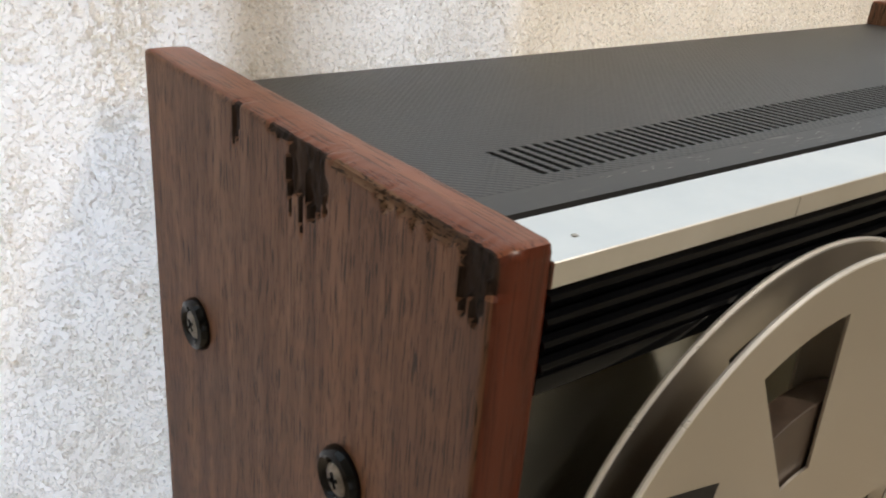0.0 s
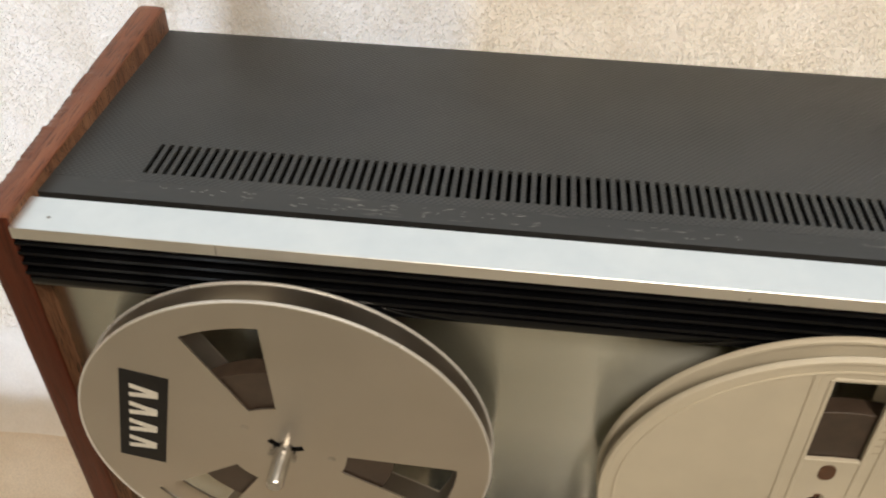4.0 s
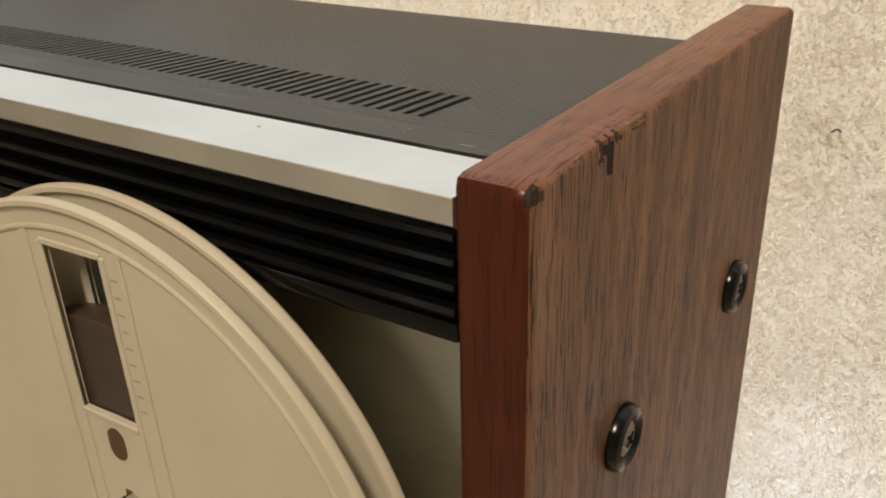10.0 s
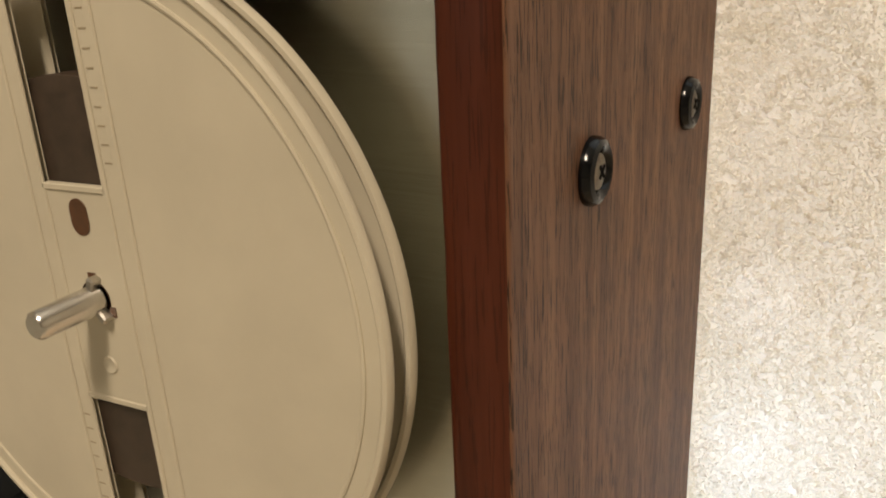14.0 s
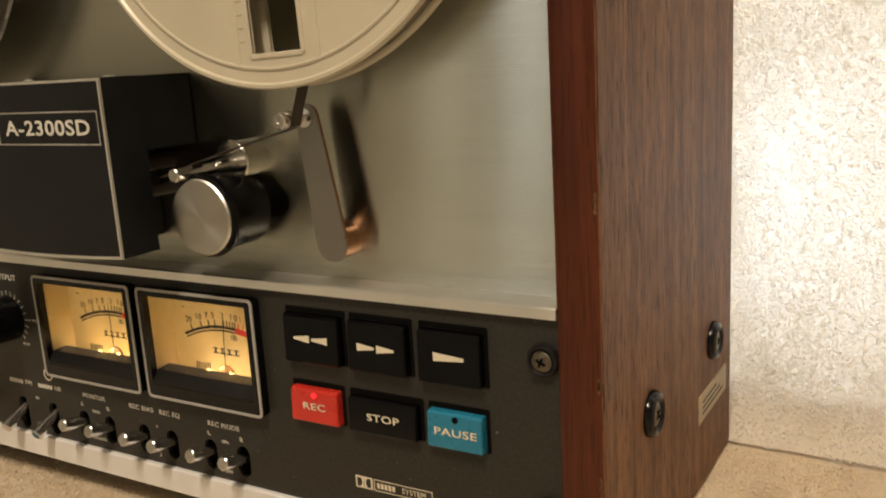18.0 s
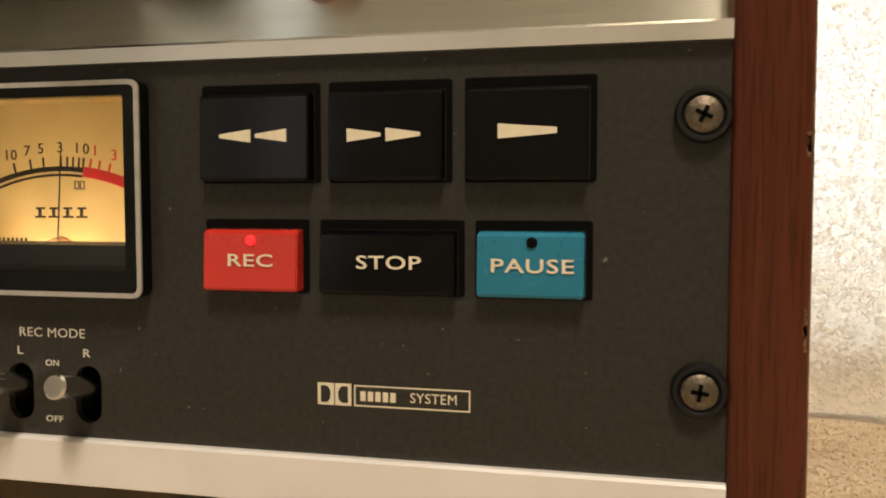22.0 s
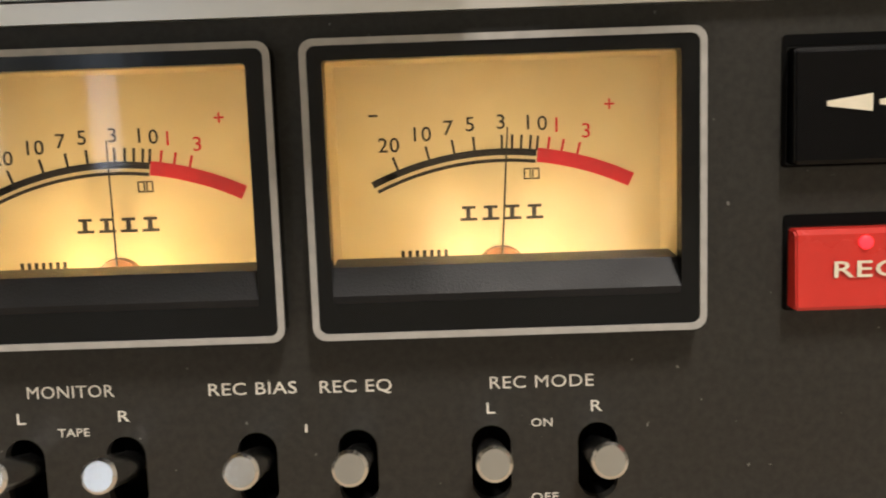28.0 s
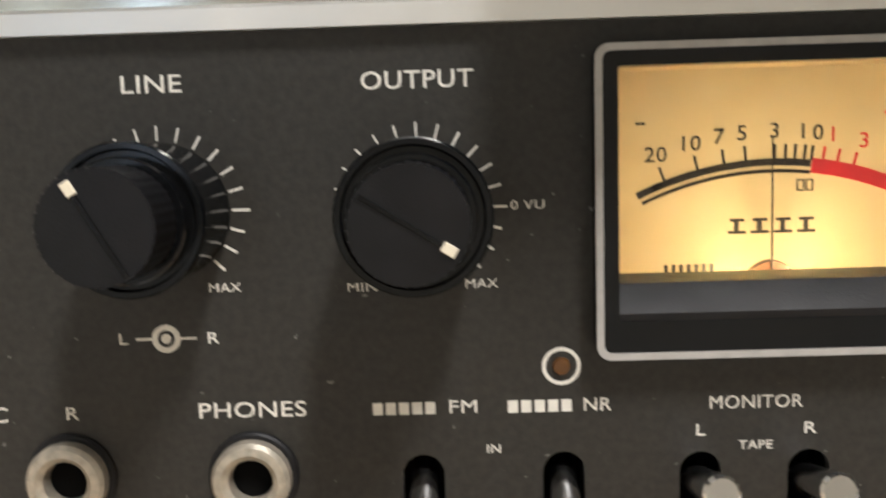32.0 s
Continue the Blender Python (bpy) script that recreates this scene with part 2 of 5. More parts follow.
def brushed():
    """Horizontally brushed steel: fine level scratches that spread reflections up and down."""
    m, nt, b = mat("brushed_steel")
    n = noise_tex(nt, 2600, 3, (0.012, 1, 1), 0.7)
    patch = noise_tex(nt, 40, 4, (0.3, 1, 1))
    r = ramp(nt, patch.outputs[0], [(0.3, (0.61, 0.622, 0.56)), (0.7, (0.675, 0.688, 0.62))])
    lines = noise_tex(nt, 1500, 4, (0.014, 1, 1), 0.75)
    lr = ramp(nt, lines.outputs[0], [(0.3, (0.90, 0.90, 0.90)), (0.7, (1.08, 1.08, 1.08))])
    nt.links.new(mix(nt, 1.0, r.outputs[0], lr.outputs[0], "MULTIPLY"), b.inputs["Base Color"])
    b.inputs["Roughness"].default_value = 0.26
    b.inputs["Metallic"].default_value = 1.0
    b.inputs["Anisotropic"].default_value = 1.0
    up = nt.nodes.new("ShaderNodeCombineXYZ")
    up.inputs[2].default_value = 1.0
    nt.links.new(up.outputs[0], b.inputs["Tangent"])
    bump(nt, n.outputs[0], b, 0.2, 0.00006)
    return m


STEEL = brushed()


def turned():
    """Lathe-turned metal: fine rings about the thing's own y axis."""
    m, nt, b = mat("turned_metal_cap")
    b.inputs["Base Color"].default_value = (0.62, 0.60, 0.56, 1)
    b.inputs["Metallic"].default_value = 1.0
    b.inputs["Roughness"].default_value = 0.26
    b.inputs["Anisotropic"].default_value = 0.85
    tg = nt.nodes.new("ShaderNodeTangent")
    tg.direction_type, tg.axis = "RADIAL", "Y"
    nt.links.new(tg.outputs[0], b.inputs["Tangent"])
    return m


TURNED = turned()


def terry(name, relief, through_light, low, high, shade):
    m, nt, b = mat(name)
    loops = noise_tex(nt, 620, 5, (1, 1, 0.7), 0.65)
    nap = noise_tex(nt, 28, 4)
    base = ramp(nt, nap.outputs[0], [(0.3, low), (0.7, high)])
    tone = ramp(nt, loops.outputs[0], [(0.34, (shade,) * 3), (0.60, (1.0, 1.0, 1.0))])
    c = mix(nt, 1.0, base.outputs[0], tone.outputs[0], "MULTIPLY")
    nt.links.new(c, b.inputs["Base Color"])
    b.inputs["Roughness"].default_value = 0.75
    b.inputs["Sheen Weight"].default_value = 0.25
    bump(nt, loops.outputs[0], b, relief, 0.0022)
    tr = nt.nodes.new("ShaderNodeBsdfTranslucent")
    nt.links.new(c, tr.inputs["Color"])
    ms = nt.nodes.new("ShaderNodeMixShader")
    ms.inputs[0].default_value = through_light
    nt.links.new(b.outputs[0], ms.inputs[1])
    nt.links.new(tr.outputs[0], ms.inputs[2])
    nt.links.new(ms.outputs[0], nt.nodes["Material Output"].inputs[0])
    return m


TERRY = terry("cream_terry_towel", 0.3, 0.4, (0.80, 0.74, 0.64), (0.88, 0.83, 0.75), 0.93)
# floor cloth and yarn carry the room lamp's warm cast in their colour
FLOOR_TERRY = terry("lamp_warmed_terry_towel", 0.4, 0.2, (0.76, 0.63, 0.46), (0.85, 0.73, 0.56), 0.85)
FLOOR_YARN = terry("lamp_warmed_terry_yarn", 0.1, 0.4, (0.84, 0.71, 0.53), (0.90, 0.79, 0.62), 0.9)
YARN = terry("cream_terry_yarn", 0.1, 0.85, (0.93, 0.90, 0.84), (0.97, 0.95, 0.91), 0.96)


def dial_card():
    m, nt, b = mat("cream_meter_card")
    n = noise_tex(nt, 120, 4)
    r = ramp(nt, n.outputs[0], [(0.3, (0.78, 0.66, 0.42)), (0.7, (0.84, 0.73, 0.49))])
    nt.links.new(r.outputs[0], b.inputs["Base Color"])
    b.inputs["Roughness"].default_value = 0.6
    tr = nt.nodes.new("ShaderNodeBsdfTranslucent")
    nt.links.new(r.outputs[0], tr.inputs["Color"])
    ms = nt.nodes.new("ShaderNodeMixShader")
    ms.inputs[0].default_value = 0.5
    nt.links.new(b.outputs[0], ms.inputs[1])
    nt.links.new(tr.outputs[0], ms.inputs[2])
    nt.links.new(ms.outputs[0], nt.nodes["Material Output"].inputs[0])
    return m


DIAL = dial_card()


def glass():
    m, nt, b = mat("clear_meter_window")
    b.inputs["Base Color"].default_value = (0.97, 0.97, 0.96, 1)
    b.inputs["Roughness"].default_value = 0.03
    b.inputs["Transmission Weight"].default_value = 1.0
    b.inputs["IOR"].default_value = 1.3
    return m


GLASS = glass()


def lit(name, colour, strength):
    m, nt, b = mat(name)
    b.inputs["Base Color"].default_value = (*colour, 1)
    b.inputs["Emission Color"].default_value = (*colour, 1)
    b.inputs["Emission Strength"].default_value = strength
    return m


LED_RED = lit("glowing_red_lamp", (1.0, 0.02, 0.025), 1.1)


# ---- mesh helpers ----
def finish(bm, name, material, smooth=35):
    me = bpy.data.meshes.new(name)
    bmesh.ops.recalc_face_normals(bm, faces=bm.faces)
    bm.to_mesh(me)
    bm.free()
    for m in material if isinstance(material, (list, tuple)) else [material]:
        me.materials.append(m)
    if smooth:
        me.shade_smooth()
        me.set_sharp_from_angle(angle=radians(smooth))
    return me


def part(name, bm, material, parent=None, label="", smooth=35, place=None):
    """Links a bmesh as one mesh object under a thing or a part."""
    ob = new(name, finish(bm, name, material, smooth))
    if place:
        ob.location = place
    ob.parent = parent
    if label:
        tagged(ob, label)
    return ob


def again(ob, place):
    """Another object on the same mesh, under the same parent."""
    o = new(ob.name.split(".")[0], ob.data)
    o.parent, o.location, o.rotation_euler = ob.parent, place, ob.rotation_euler
    return o


def thing(name, label, category, group="", kind=""):
    return tagged(new(name), label, category, group, kind)


def box(bm, x0, x1, y0, y1, z0, z1, bevel=0.0, seg=1):
    r = bmesh.ops.create_cube(bm, size=1, matrix=Matrix.LocRotScale(((x0 + x1) / 2, (y0 + y1) / 2, (z0 + z1) / 2), None, (x1 - x0, y1 - y0, z1 - z0)))
    if bevel:
        es = list({e for v in r["verts"] for e in v.link_edges})
        bmesh.ops.bevel(bm, geom=es, offset=bevel, segments=seg, affect="EDGES", profile=0.5)
    return bm


def lathe(bm, profile, c=(0, 0, 0), seg=48, close=False):
    """Turns (radius, y) pairs about the y axis through c."""
    rings = []
    for r, y in profile:
        if r < 1e-6:
            rings.append([bm.verts.new((c[0], c[1] + y, c[2]))])
        else:
            rings.append([bm.verts.new((c[0] + r * math.cos(2 * math.pi * k / seg), c[1] + y, c[2] + r * math.sin(2 * math.pi * k / seg))) for k in range(seg)])
    pairs = list(zip(rings, rings[1:])) + ([(rings[-1], rings[0])] if close else [])
    for a, b in pairs:
        for k in range(seg):
            q = (k + 1) % seg
            if len(a) == 1 and len(b) > 1:
                bm.faces.new((a[0], b[k], b[q]))
            elif len(b) == 1 and len(a) > 1:
                bm.faces.new((a[k], a[q], b[0]))
            elif len(a) > 1:
                bm.faces.new((a[k], a[q], b[q], b[k]))
    return bm


def prism(bm, outline, y0, y1, bevel=0.0):
    """Extrudes an outline of (x, z) pairs from y0 to y1."""
    a = [bm.verts.new((x, y0, z)) for x, z in outline]
    b = [bm.verts.new((x, y1, z)) for x, z in outline]
    fa = bm.faces.new(a)
    fb = bm.faces.new(b[::-1])
    n = len(outline)
    for k in range(n):
        bm.faces.new((a[k], a[(k + 1) % n], b[(k + 1) % n], b[k]))
    if bevel:
        bmesh.ops.bevel(bm, geom=list(fa.edges), offset=bevel, segments=2, affect="EDGES")
    return bm


def along_x(bm, outline, x0, x1):
    """Extrudes an outline of (y, z) pairs from x0 to x1."""
    a = [bm.verts.new((x0, y, z)) for y, z in outline]
    b = [bm.verts.new((x1, y, z)) for y, z in outline]
    bm.faces.new(a)
    bm.faces.new(b[::-1])
    n = len(outline)
    for k in range(n):
        bm.faces.new((a[k], a[(k + 1) % n], b[(k + 1) % n], b[k]))
    return bm


def rounded(x0, x1, z0, z1, r, seg=5):
    pts = []
    for cx, cz, a0 in ((x1 - r, z1 - r, 0), (x0 + r, z1 - r, 90), (x0 + r, z0 + r, 180), (x1 - r, z0 + r, 270)):
        for k in range(seg + 1):
            a = radians(a0 + 90 * k / seg)
            pts.append((cx + r * math.cos(a), cz + r * math.sin(a)))
    return pts


def frame_ring(bm, outer, inner, y0, y1):
    """A ring between two outlines with as many points, from y0 (front) to y1."""
    rows = [[bm.verts.new((x, y, z)) for x, z in pts] for pts, y in ((outer, y1), (outer, y0), (inner, y0), (inner, y1))]
    n = len(outer)
    for a, b in zip(rows, rows[1:] + rows[:1]):
        for k in range(n):
            bm.faces.new((a[k], a[(k + 1) % n], b[(k + 1) % n], b[k]))
    return bm


def rod(bm, a, b, r0, r1, seg=20, cap=0.0):
    """A tapered rod from a to b, with a slightly domed far end."""
    a, b = Vector(a), Vector(b)
    d = (b - a).normalized()
    u = d.orthogonal().normalized()
    v = d.cross(u)
    rows = []
    for c, r in ((a, r0), (b - d * cap, r1), (b, r1 - cap)):
        rows.append([bm.verts.new(c + r * (math.cos(2 * math.pi * k / seg) * u + math.sin(2 * math.pi * k / seg) * v)) for k in range(seg)])
    for p, q in zip(rows, rows[1:]):
        for k in range(seg):
            bm.faces.new((p[k], p[(k + 1) % seg], q[(k + 1) % seg], q[k]))
    bm.faces.new(rows[0][::-1])
    bm.faces.new(rows[-1])
    return bm


def lettering(text, x, z, size, y, parent, material, align="CENTER", thick=0.00004, wide=1.0, name="lettering", fit=0.0, weight=0.005):
    """Words in the built-in font, upright on a front face; size is the height of a capital."""
    cu = bpy.data.curves.new("words", "FONT")
    cu.body, cu.size, cu.extrude, cu.align_x, cu.align_y = text, size / 0.69, thick, align, "CENTER"
    cu.resolution_u = 3
    cu.offset = 0.0 if "M" in text else weight * size / 0.69
    cu.space_character = 1.06
    tmp = bpy.data.objects.new("words", cu)
    me = bpy.data.meshes.new_from_object(tmp)
    bpy.data.objects.remove(tmp)
    me.materials.clear()
    me.materials.append(material)
    if fit:
        xs = [v.co.x for v in me.vertices]
        wide = fit / (max(xs) - min(xs))
    ob = new(name, me)
    ob.location, ob.rotation_euler, ob.scale = (x, y, z), (radians(90), 0, 0), (wide, 1, 1)
    ob.parent = parent
    return ob


def bars(x0, x1, z0, z1, count, y, parent, material, name="lettering", fill=0.7):
    """Plain upright bars in the place of a trade name."""
    bm = bmesh.new()
    step = (x1 - x0) / count
    for k in range(count):
        box(bm, x0 + step * k, x0 + step * (k + fill), y - 0.00008, y, z0, z1)
    return part(name, bm, material, parent, smooth=0)


# ---- setting ----
BACK_Y = 0.188


def sheet(name, us, vs, place, label, lump, cloth):
    """A towel as a fine sheet; place(u, v, h) gives a point that stands h proud of the cloth."""
    nu, nv = len(us), len(vs)
    verts = []
    for j, v in enumerate(vs):
        for i, u in enumerate(us):
            h = lump(u, v) + 0.0003 * noise.noise(Vector((u * 260, v * 200, 1.7)))
            verts.append(place(u, v, h))
    faces = [(j * nu + i, j * nu + i + 1, (j + 1) * nu + i + 1, (j + 1) * nu + i) for j in range(nv - 1) for i in range(nu - 1)]
    me = bpy.data.meshes.new(name)
    me.from_pydata(verts, [], faces)
    me.materials.append(cloth)
    me.shade_smooth()
    return tagged(new(name, me), label, "towel")


def terry_pile(towel, regions, place, lump, axes, seed, yarn):
    """The pile of a towel: a great many little bent yarn ribbons standing on the cloth."""
    rng = np.random.default_rng(seed)
    pts, ang = [], []
    for u0, u1, v0, v1, d in regions:
        n = int((u1 - u0) * (v1 - v0) / d ** 2)
        for u, v in zip(rng.uniform(u0, u1, n).tolist(), rng.uniform(v0, v1, n).tolist()):
            pts.append(place(u, v, lump(u, v)))
            ang.append(4 * noise.noise(Vector((u * 16, v * 16, seed))))
    n = len(pts)
    o = np.array(pts)[:, None, None, :]
    ang = (np.array(ang) + rng.normal(0, 0.7, n))[:, None, None, None]
    e, f, g = (np.array(v)[None, None, None, :] for v in axes)
    t = e * np.cos(ang) + f * np.sin(ang)
    s = -e * np.sin(ang) + f * np.cos(ang)
    size = rng.uniform(0.7, 1.4, n)[:, None, None, None]
    lean = rng.normal(0, 0.5, n)[:, None, None, None]
    st = np.array([-1.0, -0.7, 0.0, 0.7, 1.0])[None, :, None, None]
    hi = np.array([-0.2, 0.8, 1.15, 0.8, -0.2])[None, :, None, None]
    side = np.array([-1.0, 1.0])[None, None, :, None]
    co = o + size * (t * st * 0.0011 + (g + s * lean) * hi * 0.0006 + 0.00024 * side * (s - g * lean * 0.5))
    idx = np.arange(n * 10).reshape(n, 5, 2)
    quads = np.stack([idx[:, :-1, 0], idx[:, :-1, 1], idx[:, 1:, 1], idx[:, 1:, 0]], -1).reshape(-1, 4)
    me = bpy.data.meshes.new("terry_nap")
    me.from_pydata(co.reshape(-1, 3).tolist(), [], quads.tolist())
    me.materials.append(yarn)
    me.shade_smooth()
    ob = tagged(new("terry_nap", me), "short curly cream terry nap", kind="stuff")
    ob.parent = towel
    return ob


def steps(*spans):
    out = []
    for a, b, d in spans:
        n = max(1, round((b - a) / d))
        out += [a + (b - a) * k / n for k in range(n)]
    return out + [spans[-1][1]]


def back_lump(u, v):
    return 0.003 * noise.noise(Vector((u * 7, v * 7, 0))) + 0.0012 * noise.noise(Vector((u * 30, v * 24, 3)))


def floor_lump(u, v):
    return 0.0015 * noise.noise(Vector((u * 11, v * 11, 9))) + 0.001 * noise.noise(Vector((u * 34, v * 30, 3)))


def hang(u, v, h):
    if v < 0.434:
        return u, BACK_Y - h - 0.0235 * math.exp(-v / 0.009), v
    return u, BACK_Y - h + 0.7 * (v - 0.434), 0.434 + 0.008 * math.sin(min(1, (v - 0.434) / 0.02) * 1.57) + h


def lie(u, v, h):
    return u, v, h - 0.002 - 0.0015 * math.exp(-abs(0.165 - v) / 0.002)


back_towel = sheet("hanging_towel", steps((-1.2, -0.5, 0.02), (-0.5, 0.42, 0.004), (0.42, 1.2, 0.02)), steps((0.0, 0.48, 0.004), (0.48, 0.62, 0.02)), hang, "cream terry towel hanging behind the tape deck", back_lump, TERRY)
terry_pile(back_towel, [(0.2, 0.44, 0.0, 0.43, 0.0012), (-0.23, 0.2, 0.35, 0.43, 0.0015), (-0.55, -0.21, 0.1, 0.43, 0.0015)], hang, back_lump, ((1, 0, 0), (0, 0, 1), (0, -1, 0)), 3, YARN)
floor_cloth = sheet("floor_towel", steps((-1.5, -0.35, 0.02), (-0.35, 0.42, 0.004), (0.42, 1.5, 0.02)), steps((-0.17, 0.196, 0.004)), lie, "cream terry towel spread flat under the tape deck", floor_lump, FLOOR_TERRY)
terry_pile(floor_cloth, [(0.19, 0.44, -0.12, 0.164, 0.0014), (-0.25, 0.19, -0.10, 0.02, 0.0018)], lie, floor_lump, ((1, 0, 0), (0, 1, 0), (0, 0, 1)), 8, FLOOR_YARN)

# a short dark thread caught in the hanging towel
bm = bmesh.new()
for k in range(5):
    u0, u1 = k / 5, (k + 1) / 5
    ends = [(0.2340 + 0.0030 * u, BACK_Y - 0.0042 + 0.0006 * math.sin(3 * u), 0.3370 + 0.0012 * math.sin(2.6 * u)) for u in (u0, u1)]
    rod(bm, ends[0], ends[1], 0.00035, 0.00035, 6)
tagged(part("loose_thread", bm, TAPE), "short dark thread caught in the hanging towel", "thread")


def slab(name, x0, x1, y0, y1, z0, z1, material):
    return tagged(part(name, box(bmesh.new(), x0, x1, y0, y1, z0, z1), material, smooth=0), kind="structure")


slab("floor", -2, 2, -2.5, 2.0, -0.12, -0.02, FLOOR_WOOD)
slab("wall_west", -2.1, -2, -2.5, 0.26, -0.02, 2.3, WALL_PAINT)
slab("wall_east", 2, 2.1, -2.5, 0.26, -0.02, 2.3, WALL_PAINT)
slab("wall_south", -2.1, 2.1, -2.6, -2.5, -0.12, 2.3, WALL_PAINT)
slab("ceiling", -2.1, 2.1, -2.6, 0.3, 2.3, 2.4, CEILING_PAINT)
# unseen wall behind the towel: bays with deep dividers shape the backlight, open above
for x0, x1, y0, y1, z0, z1 in ((-2, -1.3, 0.21, 0.26, -0.02, 2.3), (1.3, 2, 0.21, 0.26, -0.02, 2.3), (-1.3, 1.3, 0.21, 0.26, 1.9, 2.3),
                               (-1.3, -0.66, 0.21, 0.26, -0.02, 0.425), (0.66, 1.3, 0.21, 0.26, -0.02, 0.425), (-0.66, 0.66, 0.21, 0.26, -0.02, 0.03)):
    slab("wall_north", x0, x1, y0, y1, z0, z1, WALL_PAINT)
for x0, x1, y1 in ((-0.187, -0.157, 0.25), (-0.056, -0.050, 0.74), (0.214, 0.219, 0.74), (-0.664, -0.66, 0.74), (0.66, 0.664, 0.74)):
    slab("backlight_divider", x0, x1, 0.203, y1, 0.03, 0.425, CEILING_PAINT)
slab("backlight_lid", -1.3, 1.3, 0.206, 0.80, 0.425, 0.437, CEILING_PAINT)
slab("backlight_back", -0.67, 0.67, 0.80, 0.82, 0.0, 0.435, CEILING_PAINT)

# ---- the tape deck ----
XLO, XLI, XRI, XRO = -0.2195, -0.2057, 0.2055, 0.2204
YF, YR, ZT = -0.0018, 0.1695, 0.3793
PLATE_Y = 0.0095
deck = thing("tape_deck", "walnut and brushed steel reel-to-reel tape deck standing on a towel", "tape deck")


def side_panel(x_in, x_out, bites, fine, label):
    """A board with rounded, worn edges: a shell of small quads, pushed in where the veneer has broken away."""
    bm = bmesh.new()
    R, R2 = 0.0016, 0.0012
    ys = steps((YF + R, 0.112, fine), (0.112, YR - R, 0.0017))
    zs = steps((0.0, 0.34, 0.006), (0.34, 0.356, 0.0017), (0.356, ZT - R, fine))
    sgn = 1 if x_out > x_in else -1
    t = abs(x_out - x_in)
    ny, nz = len(ys), len(zs)

    def bitten(y, z):
        """Depth of the broken veneer at (y, z), and its look: 0 whole, 3 dark hollow, 4 pale torn fibres."""
        for by, hy, hz, deep, look_index in bites:
            edge = hy * (1 + 0.22 * noise.noise(Vector((z * 330, by * 70, sgn))))
            down = hz * (0.62 + 0.75 * noise.noise(Vector((y * 520, by * 90, 2.0))) + 0.18 * noise.noise(Vector((y * 1300, by * 90, 7.0))))
            if abs(y - by) < edge and ZT - z < down:
                return deep * (0.75 + 0.5 * noise.noise(Vector((y * 700, z * 250, 4)))), look_index
        return 0.0, 0

    outer, deeps, looks = {}, {}, {}
    for i, y in enumerate(ys):
        for k, z in enumerate(zs):
            d, li = bitten(y, z + (R if k == nz - 1 else 0))
            outer[i, k] = bm.verts.new((x_out - sgn * d, y, z))
            deeps[i, k], looks[i, k] = d, li
    for i in range(ny - 1):
        for k in range(nz - 1):
            f = bm.faces.new((outer[i, k], outer[i + 1, k], outer[i + 1, k + 1], outer[i, k + 1]))
            li = [looks[c] for c in ((i, k), (i + 1, k), (i + 1, k + 1), (i, k + 1))]
            f.material_index = max(li) if sum(1 for v in li if v) >= 2 else 0
    rim = [(i, 0) for i in range(ny)] + [(ny - 1, k) for k in range(1, nz)] + [(i, nz - 1) for i in range(ny - 2, -1, -1)] + [(0, k) for k in range(nz - 2, 0, -1)]
    rows = [[outer[r] for r in rim]]
    for inset_x, back in ((0.28 * R, 0.28 * R), (R, 0.0), (0.32 * t, 0.0), (0.6 * t, 0.0), (t - R2, 0.0), (t - 0.28 * R2, 0.28 * R2), (t, R2)):
        row = []
        for i, k in rim:
            n_y = -1 if i == 0 else 1 if i == ny - 1 else 0
            n_z = 1 if k == nz - 1 else 0
            y, z = ys[i], zs[k]
            corner = 0.0005 if n_y and n_z else 0.0
            dent = 0.00035 * max(0.0, noise.noise(Vector((y * 120, z * 60, inset_x * 400 + sgn)))) + corner
            if looks[i, k] and inset_x <= R:
                dent += deeps[i, k] * 0.7
            push = R - back - dent
            row.append(bm.verts.new((x_out - sgn * max(inset_x, deeps[i, k] * (inset_x <= R)), y + n_y * push, z + n_z * push)))
        rows.append(row)
    n = len(rim)
    for m, (a, b) in enumerate(zip(rows, rows[1:])):
        for k in range(n):
            q = (k + 1) % n
            f = bm.faces.new((a[k], a[q], b[q], b[k]))
            r, s = rim[k], rim[q]
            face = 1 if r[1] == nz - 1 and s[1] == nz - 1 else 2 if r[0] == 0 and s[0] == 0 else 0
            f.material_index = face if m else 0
            if m < 2 and looks[r] and looks[s]:
                f.material_index = max(looks[r], looks[s])
    bm.faces.new(rows[-1])
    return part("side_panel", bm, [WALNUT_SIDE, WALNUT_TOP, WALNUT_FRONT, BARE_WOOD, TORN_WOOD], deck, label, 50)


# bites: place along the panel, half length, depth down the face, depth into the board, look
left_panel = side_panel(XLI, XLO, [(0.0660, 0.0085, 0.025, 0.0016, 3), (0.0800, 0.0060, 0.0040, 0.0012, 3), (0.1030, 0.0020, 0.014, 0.0010, 3), (0.0030, 0.0050, 0.018, 0.0016, 3), (0.0200, 0.0170, 0.0050, 0.0014, 4), (0.0430, 0.0120, 0.0030, 0.0010, 4)], 0.0008,
                        "walnut side panel with chipped veneer along its top edge")
right_panel = side_panel(XRI, XRO, [(0.0300, 0.0009, 0.015, 0.0005, 3), (0.0270, 0.0012, 0.0055, 0.0006, 3), (0.0340, 0.0015, 0.0040, 0.0005, 3), (0.0440, 0.0035, 0.0030, 0.0006, 4), (0.1320, 0.0020, 0.0030, 0.0006, 4), (0.0005, 0.0022, 0.006, 0.0007, 3)], 0.0010,
                         "walnut side panel with small dents along its top edge")


